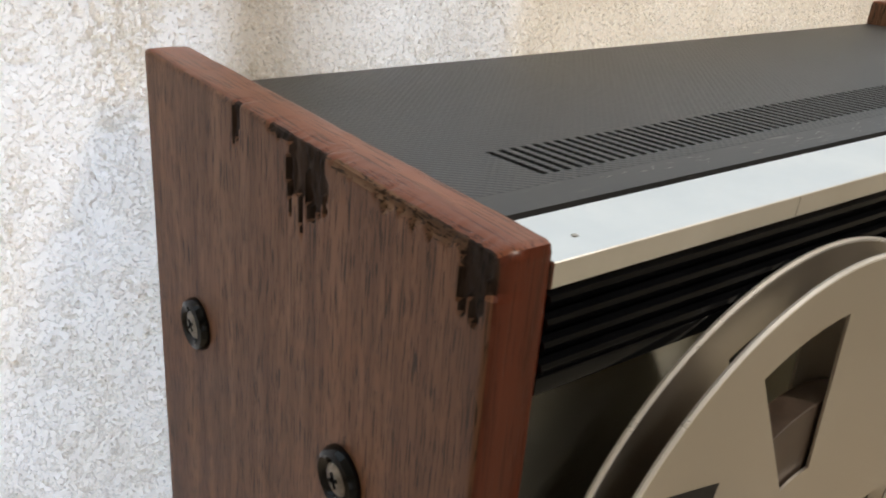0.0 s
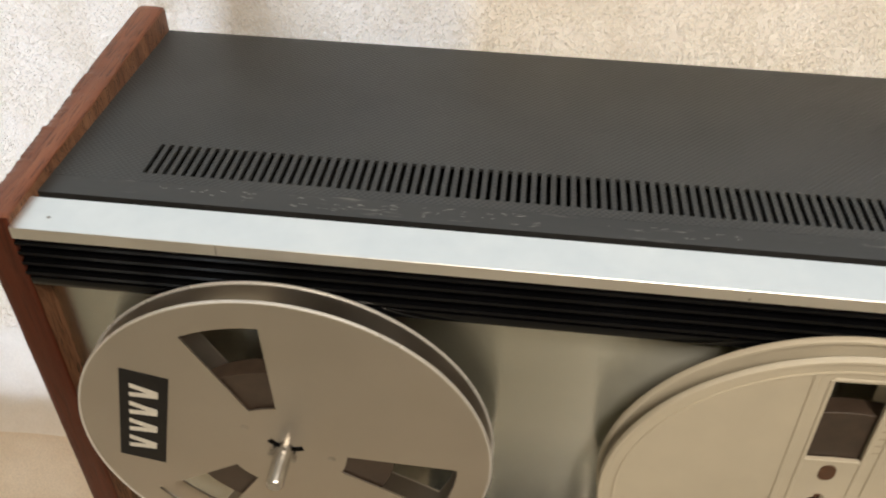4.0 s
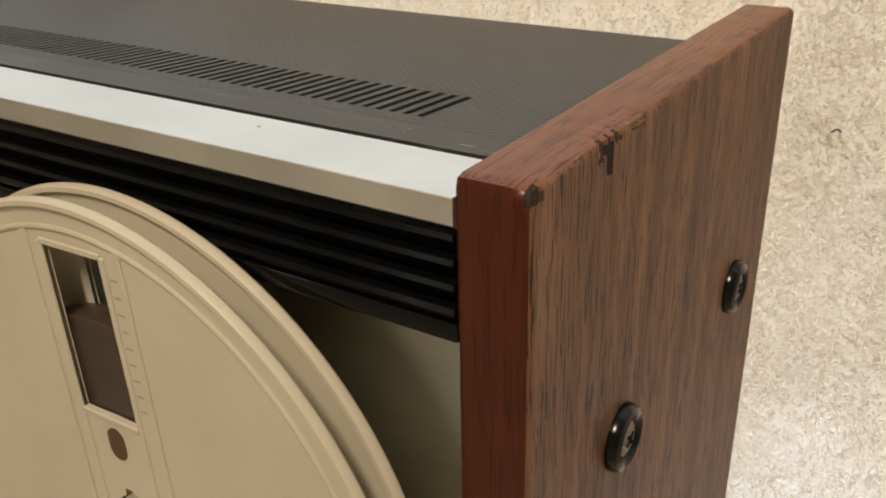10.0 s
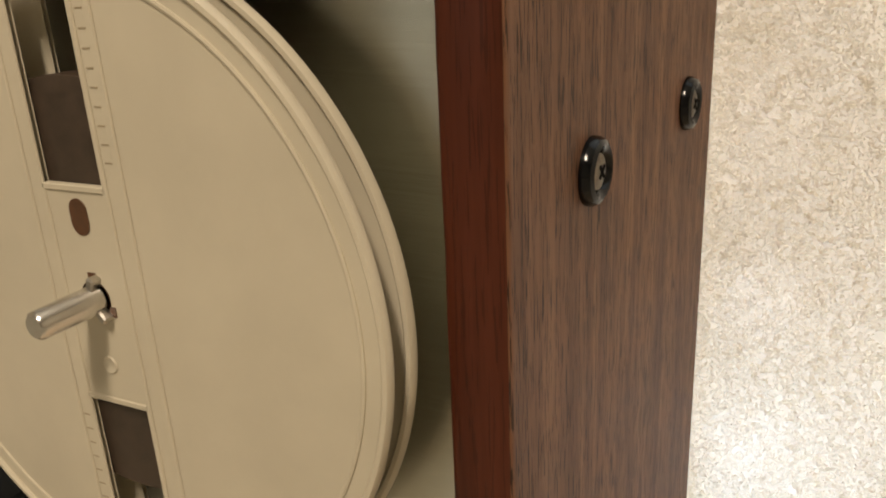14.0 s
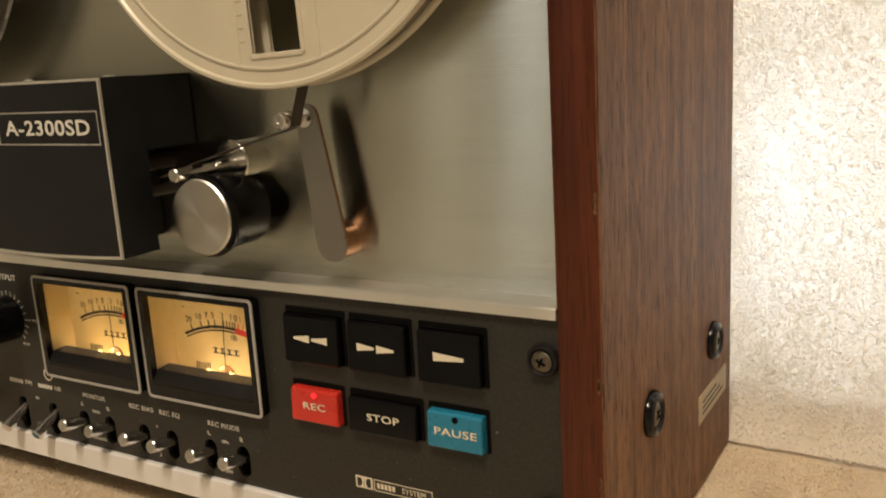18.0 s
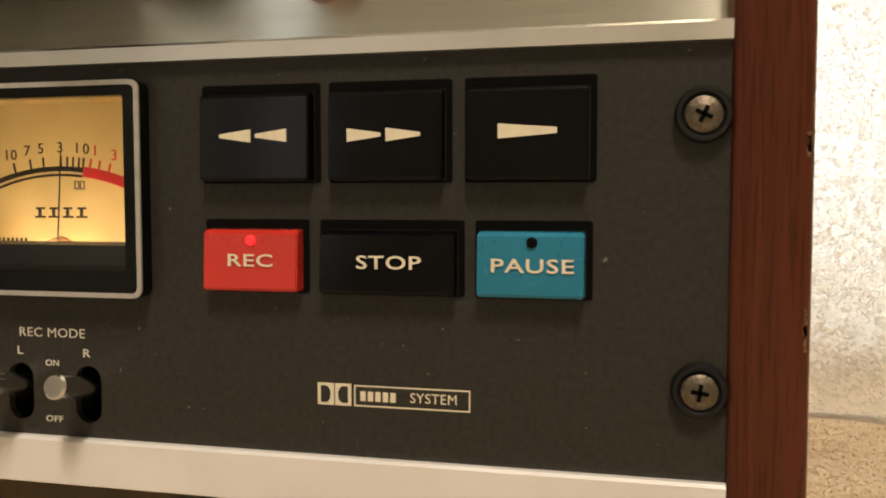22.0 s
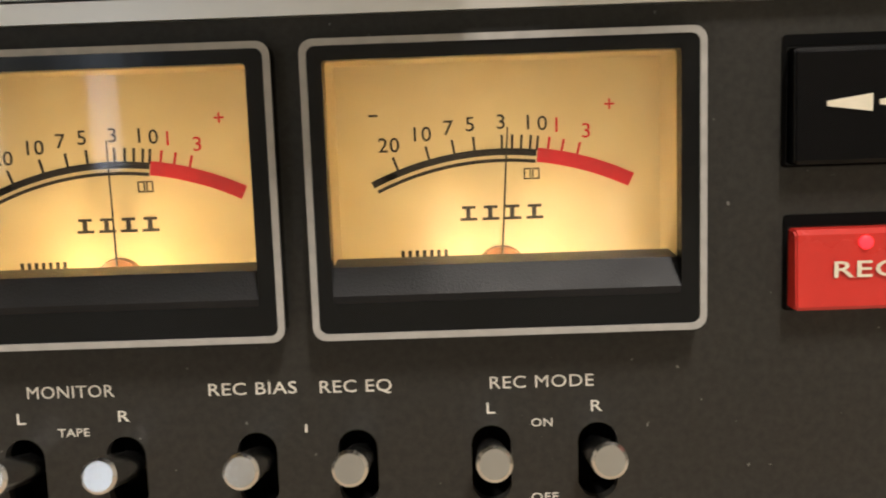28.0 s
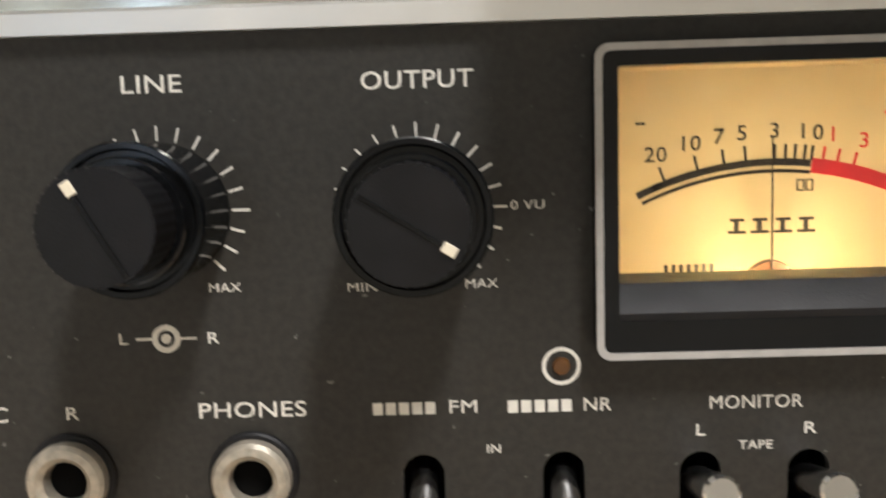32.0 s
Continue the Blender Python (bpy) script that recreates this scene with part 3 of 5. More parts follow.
def cup_screw(parent, x, y, z, sgn):
    """A black cup washer with a cross-head screw in it, facing along x."""
    bm = bmesh.new()
    lathe(bm, [(0.0086, 0.0), (0.0086, -0.0012), (0.0078, -0.0028), (0.0066, -0.0034), (0.0054, -0.0028), (0.0046, -0.0014), (0.0, -0.0014)], seg=32)
    cup = part("cup_washer", bm, BLACK_GLOSS, parent, "black cup washer")
    bm = bmesh.new()
    lathe(bm, [(0.0046, -0.0012), (0.0044, -0.0022), (0.003, -0.0028), (0.0, -0.0029)], seg=24)
    scr = part("screw", bm, RUST_SCREW, cup, "worn cross-head screw")
    bm = bmesh.new()
    box(bm, -0.0021, 0.0021, -0.0031, -0.0027, -0.00045, 0.00045)
    box(bm, -0.00045, 0.00045, -0.0031, -0.0027, -0.0021, 0.0021)
    slot = part("cross_recess", bm, DARK_HOLE, cup, smooth=0)
    cup.location, cup.rotation_euler = (x, y, z), (0, 0, radians(90 * sgn))
    scr.rotation_euler = slot.rotation_euler = (0, radians(30 + 40 * random.random()), 0)
    return cup



def nick(parent, x, z, long, wide, seed):
    """A splinter gone from the front edge of a board: a ragged little flake of pale bare wood."""
    rng = random.Random(seed)
    b = bmesh.new()
    n = 7
    left = [(-wide * rng.uniform(0.3, 1.0), long * (k / n - 0.5)) for k in range(n + 1)]
    right = [(wide * rng.uniform(0.1, 0.5), long * (k / n - 0.5)) for k in range(n, -1, -1)]
    prism(b, left + right, -0.0002, 0.0006)
    part("nick", b, TORN_WOOD, parent, "pale nick in the edge", 0, (x, YF, z))


for k, z in enumerate([0.089, 0.055, 0.146, 0.088, 0.052]):
    nick(right_panel, XRO - 0.0010, z, 0.004 + 0.0012 * (k % 3), 0.0007, k)

for parent, x, sgn in ((left_panel, XLO, -1), (right_panel, XRO, 1)):
    for y in (0.0455, 0.1335):
        for z in (0.2995, 0.0615):
            cup_screw(parent, x, y, z, sgn)
bm = bmesh.new()
box(bm, XRO - 0.0002, XRO + 0.0005, 0.111, 0.1585, 0.0300, 0.0425, 0.0002)
plate = part("rating_plate", bm, BRASS_PLATE, right_panel, "dull gold rating plate")
bm = bmesh.new()
for k in range(3):
    box(bm, XRO + 0.0005, XRO + 0.00056, 0.116, 0.152 - 0.006 * k, 0.0330 + 0.0026 * k, 0.0340 + 0.0026 * k)
part("print", bm, INK, plate, smooth=0)

# ---- top cover with its row of slots ----
def top_z(y):
    return 0.3741 - (y - 0.02) * 0.056


def cover_piece(bm, x0, x1, y0, y1, thick=0.0014):
    pts = [(x, y, top_z(y) - d) for d in (0, thick) for x, y in ((x0, y0), (x1, y0), (x1, y1), (x0, y1))]
    v = [bm.verts.new(p) for p in pts]
    for f in ((0, 1, 2, 3), (7, 6, 5, 4), (0, 4, 5, 1), (1, 5, 6, 2), (2, 6, 7, 3), (3, 7, 4, 0)):
        bm.faces.new([v[i] for i in f])


SLOT_Y0, SLOT_Y1, SLOT_X0, PITCH, SLOTS = 0.0393, 0.0611, -0.1704, 0.003951, 87
SLOT_X1 = SLOT_X0 + PITCH * (SLOTS - 1) + 0.0019
bm = bmesh.new()
cover_piece(bm, XLI, XRI, SLOT_Y1, 0.1690)
cover_piece(bm, XLI, SLOT_X0, SLOT_Y0, SLOT_Y1)
cover_piece(bm, SLOT_X1, XRI, SLOT_Y0, SLOT_Y1)
cover_piece(bm, XLI, XRI, 0.0335, SLOT_Y0)
top_cover = part("top_cover", bm, VINYL, deck, "black embossed vinyl top cover", 0)
bm = bmesh.new()
cover_piece(bm, XLI, XRI, 0.0212, 0.0334, 0.004)
part("edge_band", bm, EDGE_BAND, top_cover, "scuffed smooth black front band", 0)
bm = bmesh.new()
box(bm, XLI, XRI, 0.0171, 0.0220, 0.3660, 0.3716)
part("shadow_gap", bm, BLACK_MATT, top_cover, "dark gap behind the trim bar", 0)


def scuff(x, y, long, wide, turn, count, seed):
    """A patch of short pale scratches lying on the top cover."""
    rng = random.Random(seed)
    for k in range(count):
        b = bmesh.new()
        a = radians(turn + rng.uniform(-25, 25))
        cx, cy = x + rng.uniform(-0.5, 0.5) * long, y + rng.uniform(-0.5, 0.5) * wide
        h, w = rng.uniform(0.0005, 0.0019), rng.uniform(0.00008, 0.00022)
        ring = []
        for u, v in ((-h, 0), (-h * 0.4, -w), (h * 0.3, -w * 0.7), (h, 0), (h * 0.4, w), (-h * 0.3, w * 0.6)):
            px, py = cx + u * math.cos(a) - v * math.sin(a), cy + u * math.sin(a) + v * math.cos(a)
            ring.append((px, py))
        low = [b.verts.new((px, py, top_z(py) - 0.0001)) for px, py in ring]
        up = [b.verts.new((px, py, top_z(py) + 0.00004)) for px, py in ring]
        b.faces.new(up)
        for q in range(6):
            b.faces.new((low[q], low[(q + 1) % 6], up[(q + 1) % 6], up[q]))
        part("scratch", b, SCUFF, top_cover, "pale scratch", 0)


SCUFF = plain("pale_scuffed_paint", (0.26, 0.255, 0.24), 0.6, 0, 0.3, 900)
scuff(0.1725, 0.0285, 0.006, 0.0045, 75, 9, 1)
scuff(0.1965, 0.0255, 0.013, 0.0060, 10, 14, 2)
scuff(-0.1400, 0.0285, 0.040, 0.0060, 2, 14, 3)
scuff(-0.0850, 0.0275, 0.045, 0.0070, -2, 26, 4)
scuff(-0.0300, 0.0280, 0.050, 0.0070, 1, 24, 5)
scuff(0.0450, 0.0270, 0.060, 0.0060, 0, 14, 6)
bm = bmesh.new()
cover_piece(bm, 0.0, PITCH - 0.0019, SLOT_Y0, SLOT_Y1)
slat = part("slat", bm, VINYL, top_cover, smooth=0, place=(SLOT_X0 + 0.0019, 0, 0))
for k in range(1, SLOTS - 1):
    again(slat, (SLOT_X0 + 0.0019 + PITCH * k, 0, 0))
bm = bmesh.new()
box(bm, XLI, XRI, 0.036, 0.1665, 0.012, 0.3655)
part("chassis", bm, DARK_HOLE, deck, "dark inner case", 0)

# ---- silver trim bar, ribbed black strip, steel plate ----
bm = bmesh.new()
along_x(bm, [(-0.0022, 0.3697), (-0.0022, 0.3748), (-0.0020, 0.3750), (0.0164, 0.3752), (0.0170, 0.3747), (0.0170, 0.3675), (0.0, 0.3675), (0.0, 0.3692), (-0.0016, 0.3692)], XLI, XRI)
trim = part("trim_bar", bm, ALU, deck, "satin aluminium trim bar", 30)


def chip(parent, x, y, z, sx, sy, sz, turn=0.0, label="small dent"):
    """A shallow chip or dent, three overlapping flakes."""
    b = bmesh.new()
    for k in range(3):
        q = 0.55 + 0.45 * random.random()
        rod(b, (random.uniform(-0.3, 0.3), random.uniform(-0.3, 0.3), -0.5), (random.uniform(-0.3, 0.3), random.uniform(-0.3, 0.3), 0.5), 0.5 * q, 0.4 * q, 7)
    o = part("chip", b, DENT, parent, label, 0, (x, y, z))
    o.scale, o.rotation_euler = (sx, sy, sz), (0, radians(turn), 0)


chip(trim, -0.1937, 0.0052, 0.3752, 0.0016, 0.0012, 0.0001)
chip(trim, -0.1275, -0.0022, 0.3722, 0.0004, 0.0001, 0.0042, 4, "pale scratch")
chip(trim, 0.0640, -0.0022, 0.3708, 0.0010, 0.0001, 0.0008)
chip(trim, 0.1480, 0.0110, 0.3752, 0.0010, 0.0007, 0.0001)
bm = bmesh.new()
along_x(bm, [(0.0005, 0.3470), (0.0005, 0.3692), (0.012, 0.3692), (0.012, 0.3470)], XLI, XRI)
strip = part("ribbed_strip", bm, BLACK_GLOSS, deck, "gloss black ribbed strip under the trim", 0)
bm = bmesh.new()
along_x(bm, [(0.0005, 0.0), (-0.0012, 0.0006), (-0.0026, 0.0030), (-0.0022, 0.0040), (0.0005, 0.0044)], XLI, XRI)
rib = part("rib", bm, BLACK_GLOSS, strip, smooth=50, place=(0, 0, 0.3640))
for k in range(1, 4):
    again(rib, (0, 0, 0.3640 - 0.0050 * k))
bm = bmesh.new()
box(bm, XLI, XRI, -0.0014, 0.0105, 0.3452, 0.3494, 0.0006, 2)
part("lower_band", bm, BLACK_GLOSS, strip)
bm = bmesh.new()
box(bm, XLI, XRI, PLATE_Y, 0.0138, 0.1085, 0.3468)
steel = part("front_plate", bm, STEEL, deck, "brushed steel front plate", 0)

# ---- control panel ----
PX0, PX1, PZ0, PZ1 = XLI, XRI, 0.0228, 0.1085
SWITCH_X = (-0.0789, -0.0561, -0.0340, -0.0166, 0.0059, 0.0231, 0.0459, 0.0640)
SLOT_R = 0.0034


def flat_panel_with_windows(windows, slots):
    """A panel in upright strips round its window openings and round-ended switch slots."""
    bm = bmesh.new()
    cut_x = {PX0, PX1, *[w[0] for w in windows], *[w[1] for w in windows]}
    for x, z0, z1 in slots:
        cut_x |= {x - SLOT_R * math.cos(math.pi * k / 12) for k in range(13)}
    xs = sorted(cut_x)

    def ends(x, z0, z1, at):
        h = math.sqrt(max(0.0, SLOT_R ** 2 - (at - x) ** 2))
        return z0 + SLOT_R - h, z1 - SLOT_R + h

    for a, b in zip(xs, xs[1:]):
        if b - a < 1e-7:
            continue
        mid = (a + b) / 2
        holes = [(w[2], w[3], w[2], w[3]) for w in windows if w[0] < mid < w[1]]
        holes += [(*ends(x, z0, z1, a), *ends(x, z0, z1, b)) for x, z0, z1 in slots if abs(mid - x) < SLOT_R]
        za, zb = PZ0, PZ0
        for la, ha, lb, hb in sorted(holes) + [(PZ1, 0, PZ1, 0)]:
            v = [bm.verts.new(p) for y in (0.0, 0.0020) for p in ((a, y, za), (b, y, zb), (b, y, lb), (a, y, la))]
            for f in ((0, 1, 2, 3), (7, 6, 5, 4), (0, 4, 5, 1), (3, 2, 6, 7), (1, 5, 6, 2), (0, 3, 7, 4)):
                bm.faces.new([v[i] for i in f])
            za, zb = ha, hb
    return bm


METER_DX = -0.0685
MX0, MX1, MZ0, MZ1 = 0.0173, 0.0812, 0.0562, 0.1045
wins = [(MX0 + 0.002 + dx, MX1 - 0.0025 + dx, 0.0600, MZ1 - 0.002) for dx in (METER_DX, 0)]
SLOTS_Z = [(0.0240, 0.0402) if n < 2 else (0.0262, 0.0397) for n in range(8)]
control = part("control_panel", flat_panel_with_windows(wins, [(x, *z) for x, z in zip(SWITCH_X, SLOTS_Z)]), PANEL, deck, "dark painted control panel", 0)
bm = bmesh.new()
along_x(bm, [(-0.0020, 0.1085), (-0.0020, 0.1118), (-0.0012, 0.1124), (PLATE_Y, 0.1126), (PLATE_Y, 0.1085)], XLI, XRI)
part("upper_strip", bm, ALU, deck, "satin aluminium strip above the controls", 30)
bm = bmesh.new()
along_x(bm, [(-0.0024, 0.0122), (-0.0024, 0.0222), (-0.0016, 0.0228), (0.004, 0.0228), (0.004, 0.0118), (-0.0016, 0.0118)], XLI, XRI)
part("lower_strip", bm, ALU_FRONT, deck, "satin aluminium strip below the controls", 30)
for x in (-0.15, 0.15):
    for y in (0.06, 0.14):
        bm = bmesh.new()
        box(bm, x - 0.012, x + 0.012, y - 0.012, y + 0.012, -0.001, 0.0125, 0.002)
        part("foot", bm, BLACK_MATT, deck)


def panel_screw(x, z):
    bm = bmesh.new()
    lathe(bm, [(0.0055, 0.0), (0.0055, -0.0016), (0.0050, -0.0026), (0.0043, -0.0026), (0.0037, -0.0018), (0.0, -0.0018)], seg=32)
    cup = part("cup_washer", bm, BLACK_MATT, control, "black cup washer", place=(x, 0, z))
    bm = bmesh.new()
    lathe(bm, [(0.0036, -0.0017), (0.0035, -0.0024), (0.0026, -0.0030), (0.0, -0.0032)], seg=24)
    part("screw", bm, RUST_SCREW, cup, "rusty cross-head screw")
    bm = bmesh.new()
    box(bm, -0.0017, 0.0017, -0.0034, -0.0028, -0.0004, 0.0004)
    box(bm, -0.0004, 0.0004, -0.0034, -0.0028, -0.0017, 0.0017)
    o = part("cross_recess", bm, DARK_HOLE, cup, smooth=0)
    o.rotation_euler = (0, radians(25 if z > 0.06 else 8), 0)


panel_screw(0.2003, 0.0944)
panel_screw(0.2003, 0.0409)


# ---- keys ----
def key(x0, x1, z0, z1, material, label, tall):
    bm = bmesh.new()
    g = 0.0009
    # dark ring round the key, widened right and above for the slot's shadow
    frame_ring(bm, rounded(x0 - g, x1 + g + 0.0006, z0 - g * 0.6, z1 + g + 0.0012, 0.0006, 2), rounded(x0 - 0.0002, x1 + 0.0002, z0 - 0.0002, z1 + 0.0002, 0.0004, 2), -0.0003, 0.0005)
    k = part("key_slot_shade", bm, DARK_HOLE, control, smooth=0)
    bm = bmesh.new()
    top = -0.0034 if tall else -0.0033
    along_x(bm, [(0.0015, z0), (-0.0035, z0), (-0.0039, z0 + 0.0006), (top, z1 - 0.0010), (top + 0.0008, z1 - 0.0002), (0.0015, z1)], x0, x1)
    bmesh.ops.bevel(bm, geom=[e for e in bm.edges if abs(e.verts[0].co.x - e.verts[1].co.x) < 1e-6], offset=0.0003, segments=2, affect="EDGES")
    k2 = part("key", bm, material, control, label, 30)
    return k2


def key_y(z, z0, z1):
    """How far forward the sloping face of a key lies at height z."""
    return -0.0039 + (z - z0) / (z1 - z0) * 0.0005 - 0.0001


KZ0, KZ1, LZ0, LZ1 = 0.0822, 0.1008, 0.0585, 0.0718
rew = key(0.0953, 0.1204, KZ0, KZ1, BLACK_KEY, "black rewind key", True)
fwd = key(0.1248, 0.1492, KZ0, KZ1, BLACK_KEY, "black fast-forward key", True)
play = key(0.1543, 0.1786, KZ0, KZ1, BLACK_KEY, "black play key", True)
rec = key(0.0958, 0.1176, LZ0, LZ1, RED_KEY, "red record key with a lit lamp", False)
stop = key(0.1226, 0.1518, LZ0, LZ1, BLACK_KEY, "black stop key", False)
pause = key(0.1565, 0.1780, LZ0, LZ1, BLUE_KEY, "blue pause key", False)


def glyph(parent, pts, z):
    bm = bmesh.new()
    y = key_y(z, KZ0, KZ1)
    prism(bm, pts, y - 0.0002, y + 0.0006)
    part("arrow_mark", bm, CREAM_PRINT, parent, smooth=0)


def wedge(xa, xb, zc, ha, hb):
    return [(xa, zc - ha), (xb, zc - hb), (xb, zc + hb), (xa, zc + ha)]


glyph(rew, wedge(0.1002, 0.1074, 0.0917, 0.0004, 0.0014), 0.0917)
glyph(rew, wedge(0.1085, 0.1156, 0.0917, 0.0004, 0.0014), 0.0917)
glyph(fwd, wedge(0.1291, 0.1364, 0.0915, 0.0014, 0.0004), 0.0915)
glyph(fwd, wedge(0.1375, 0.1448, 0.0915, 0.0014, 0.0004), 0.0915)
glyph(play, wedge(0.1608, 0.1726, 0.0918, 0.0015, 0.0006), 0.0918)
LY = key_y(0.0651, LZ0, LZ1) - 0.0002
lettering("REC", 0.1069, 0.0650, 0.0026, LY, rec, CREAM_PRINT, fit=0.0104, weight=0.012)
lettering("STOP", 0.1379, 0.0650, 0.0027, LY, stop, CREAM_PRINT, fit=0.0140, weight=0.012)
lettering("PAUSE", 0.1677, 0.0648, 0.0027, LY, pause, CREAM_PRINT, fit=0.0166, weight=0.012)


def key_lamp(x, z, parent, material, label):
    y = key_y(z, LZ0, LZ1)
    bm = bmesh.new()
    lathe(bm, [(0.0011, 0.0004), (0.0011, -0.0002), (0.0008, -0.0004), (0.0, -0.0005)], (x, y, z), 20)
    part("lamp", bm, material, parent, label)


key_lamp(0.1070, 0.0694, rec, LED_RED, "glowing red lamp")
key_lamp(0.1677, 0.0696, pause, DARK_HOLE, "unlit dark lamp")


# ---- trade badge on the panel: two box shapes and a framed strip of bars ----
def outline_box(x0, x1, z0, z1, w, y, parent, material, name="badge_outline"):
    bm = bmesh.new()
    frame_ring(bm, [(x0, z0), (x1, z0), (x1, z1), (x0, z1)], [(x0 + w, z0 + w), (x1 - w, z0 + w), (x1 - w, z1 - w), (x0 + w, z1 - w)], y - 0.0001, y)
    return part(name, bm, material, parent, smooth=0)


for x0, face in ((0.1207, 1), (0.12465, -1)):
    bm = bmesh.new()
    box(bm, x0, x0 + 0.0037, -0.0001, 0.0, 0.0338, 0.0386)
    tile = part("badge_tile", bm, CREAM_PRINT, control, smooth=0)
    bm = bmesh.new()
    mid = x0 + 0.00185
    pts = [(-0.0011, -0.0018), (-0.0011, 0.0018)] + [(0.0011 * math.sin(radians(a)) + 0.0, 0.0018 * math.cos(radians(a))) for a in range(0, 181, 15)]
    prism(bm, [(mid + face * x, 0.0362 + z) for x, z in pts], -0.0002, -0.0001)
    part("badge_mark", bm, PANEL, tile, smooth=0)
outline_box(0.1290, 0.1545, 0.0338, 0.0384, 0.0003, 0.0, control, CREAM_PRINT)
bars(0.1304, 0.1388, 0.0350, 0.0371, 5, -0.0, control, CREAM_PRINT)
lettering("SYSTEM", 0.1466, 0.0361, 0.0021, -0.00005, control, CREAM_PRINT, wide=0.96)


# ---- level meters ----
def meter(dx, swing):
    m = tagged(new("level_meter"), "lit level meter with a cream card in a grey-lined black bezel")
    m.parent = deck
    m.location = (dx, 0, 0)
    bm = bmesh.new()
    frame_ring(bm, rounded(MX0, MX1, MZ0, MZ1, 0.0022), rounded(MX0 + 0.0011, MX1 - 0.0011, MZ0 + 0.0011, MZ1 - 0.0011, 0.0014), -0.0046, -0.0040)
    part("bezel_line", bm, GREY_LINE, m, "thin grey bezel line")
    bm = bmesh.new()
    wx0, wx1, wz0, wz1 = MX0 + 0.0035, MX1 - 0.0040, 0.0683, MZ1 - 0.0034
    frame_ring(bm, rounded(MX0 + 0.0011, MX1 - 0.0011, MZ0 + 0.0011, MZ1 - 0.0011, 0.0014), rounded(wx0, wx1, MZ0 + 0.006, wz1, 0.0006), -0.0043, -0.0012)
    frame_ring(bm, rounded(MX0 + 0.0001, MX1 - 0.0001, MZ0 + 0.0001, MZ1 - 0.0001, 0.0021), rounded(MX0 + 0.001, MX1 - 0.001, MZ0 + 0.001, MZ1 - 0.001, 0.0014), -0.0040, 0.0)
    part("bezel", bm, BLACK_GLOSS, m, "gloss black bezel")
    bm = bmesh.new()
    frame_ring(bm, rounded(wx0 - 0.001, wx1 + 0.001, 0.0605, wz1 + 0.001, 0.0006), rounded(wx0 - 0.0002, wx1 + 0.0002, 0.0612, wz1 + 0.0002, 0.0006), -0.0011, 0.0117)
    part("meter_box", bm, DIAL, m, "cream inner walls of the meter", 0)
    bm = bmesh.new()
    along_x(bm, [(0.0060, 0.0576), (-0.0040, 0.0576), (-0.0042, 0.0634), (-0.0010, 0.0677), (0.0060, 0.0682)], MX0 + 0.0026, MX1 - 0.0028)
    bmesh.ops.bevel(bm, geom=[e for e in bm.edges if e.calc_length() < 0.02], offset=0.0006, segments=2, affect="EDGES")
    part("ledge", bm, BLACK_MATT, m, "sloping black ledge")
    bm = bmesh.new()
    box(bm, MX0 + 0.001, MX1 - 0.001, 0.0118, 0.0124, 0.0600, MZ1 - 0.001)
    card = part("dial_card", bm, DIAL, m, "cream dial card", 0)
    bm = bmesh.new()
    box(bm, wx0 - 0.0002, wx1 + 0.0002, -0.0008, 0.0, wz0 - 0.001, wz1 + 0.0002)
    pane = part("window_pane", bm, GLASS, m, "clear plastic window", 0)
    pane.visible_shadow = False
    # scale: arcs about a centre below the card
    cx, cz, R = 0.0494, 0.0330, 0.0522
    y = 0.0117

    def at(r, a):
        return cx + r * math.sin(radians(a)), cz + r * math.cos(radians(a))

    def arc(r0, r1, a0, a1, material, name):
        b = bmesh.new()
        n = 24
        pts = [at(r1, a0 + (a1 - a0) * k / n) for k in range(n + 1)] + [at(r0, a1 + (a0 - a1) * k / n) for k in range(n + 1)]
        prism(b, pts, y - 0.0001, y + 0.0001)
        part(name, b, material, card, smooth=0)

    zero = 6.9
    arc(R - 0.0002, R + 0.0010, -22.5, zero, INK, "scale_arc")
    arc(R - 0.0014, R - 0.0008, -25.3, zero, INK, "scale_arc")
    arc(R - 0.0002, R + 0.0010, -25.6, -20.6, INK, "scale_arc")
    arc(R - 0.0012, R + 0.0013, zero + 0.2, 26.0, RED_INK, "scale_arc")
    for a in (-20.0, -13.7, -8.8, -4.9, 0.3, 2.2, 3.9, 5.6, zero):
        arc(R + 0.0009, R + 0.0034, a - 0.22, a + 0.22, INK, "scale_tick")
    for a in (9.0, 11.6, 14.6):
        arc(R + 0.0012, R + 0.0034, a - 0.22, a + 0.22, RED_INK, "scale_tick")
    for text, a, c in (("20", -19.9, INK), ("10", -14.0, INK), ("7", -9.1, INK), ("5", -5.2, INK), ("3", 0.2, INK), ("1", 4.9, INK), ("0", 7.4, INK), ("1", 9.9, RED_INK), ("3", 15.2, RED_INK)):
        px, pz = at(R + 0.0055, a)
        lettering(text, px, pz, 0.0025, y - 0.0001, card, c, wide=1.05)
    lettering("-", 0.0272, 0.0929, 0.0026, y - 0.0001, card, INK, wide=1.7)
    lettering("+", 0.0686, 0.0931, 0.0026, y - 0.0001, card, RED_INK)
    for k in (0, 1):
        outline_box(0.0534 + 0.0015 * k, 0.0547 + 0.0015 * k, 0.0806, 0.0826, 0.00025, y, card, INK, "badge_outline")
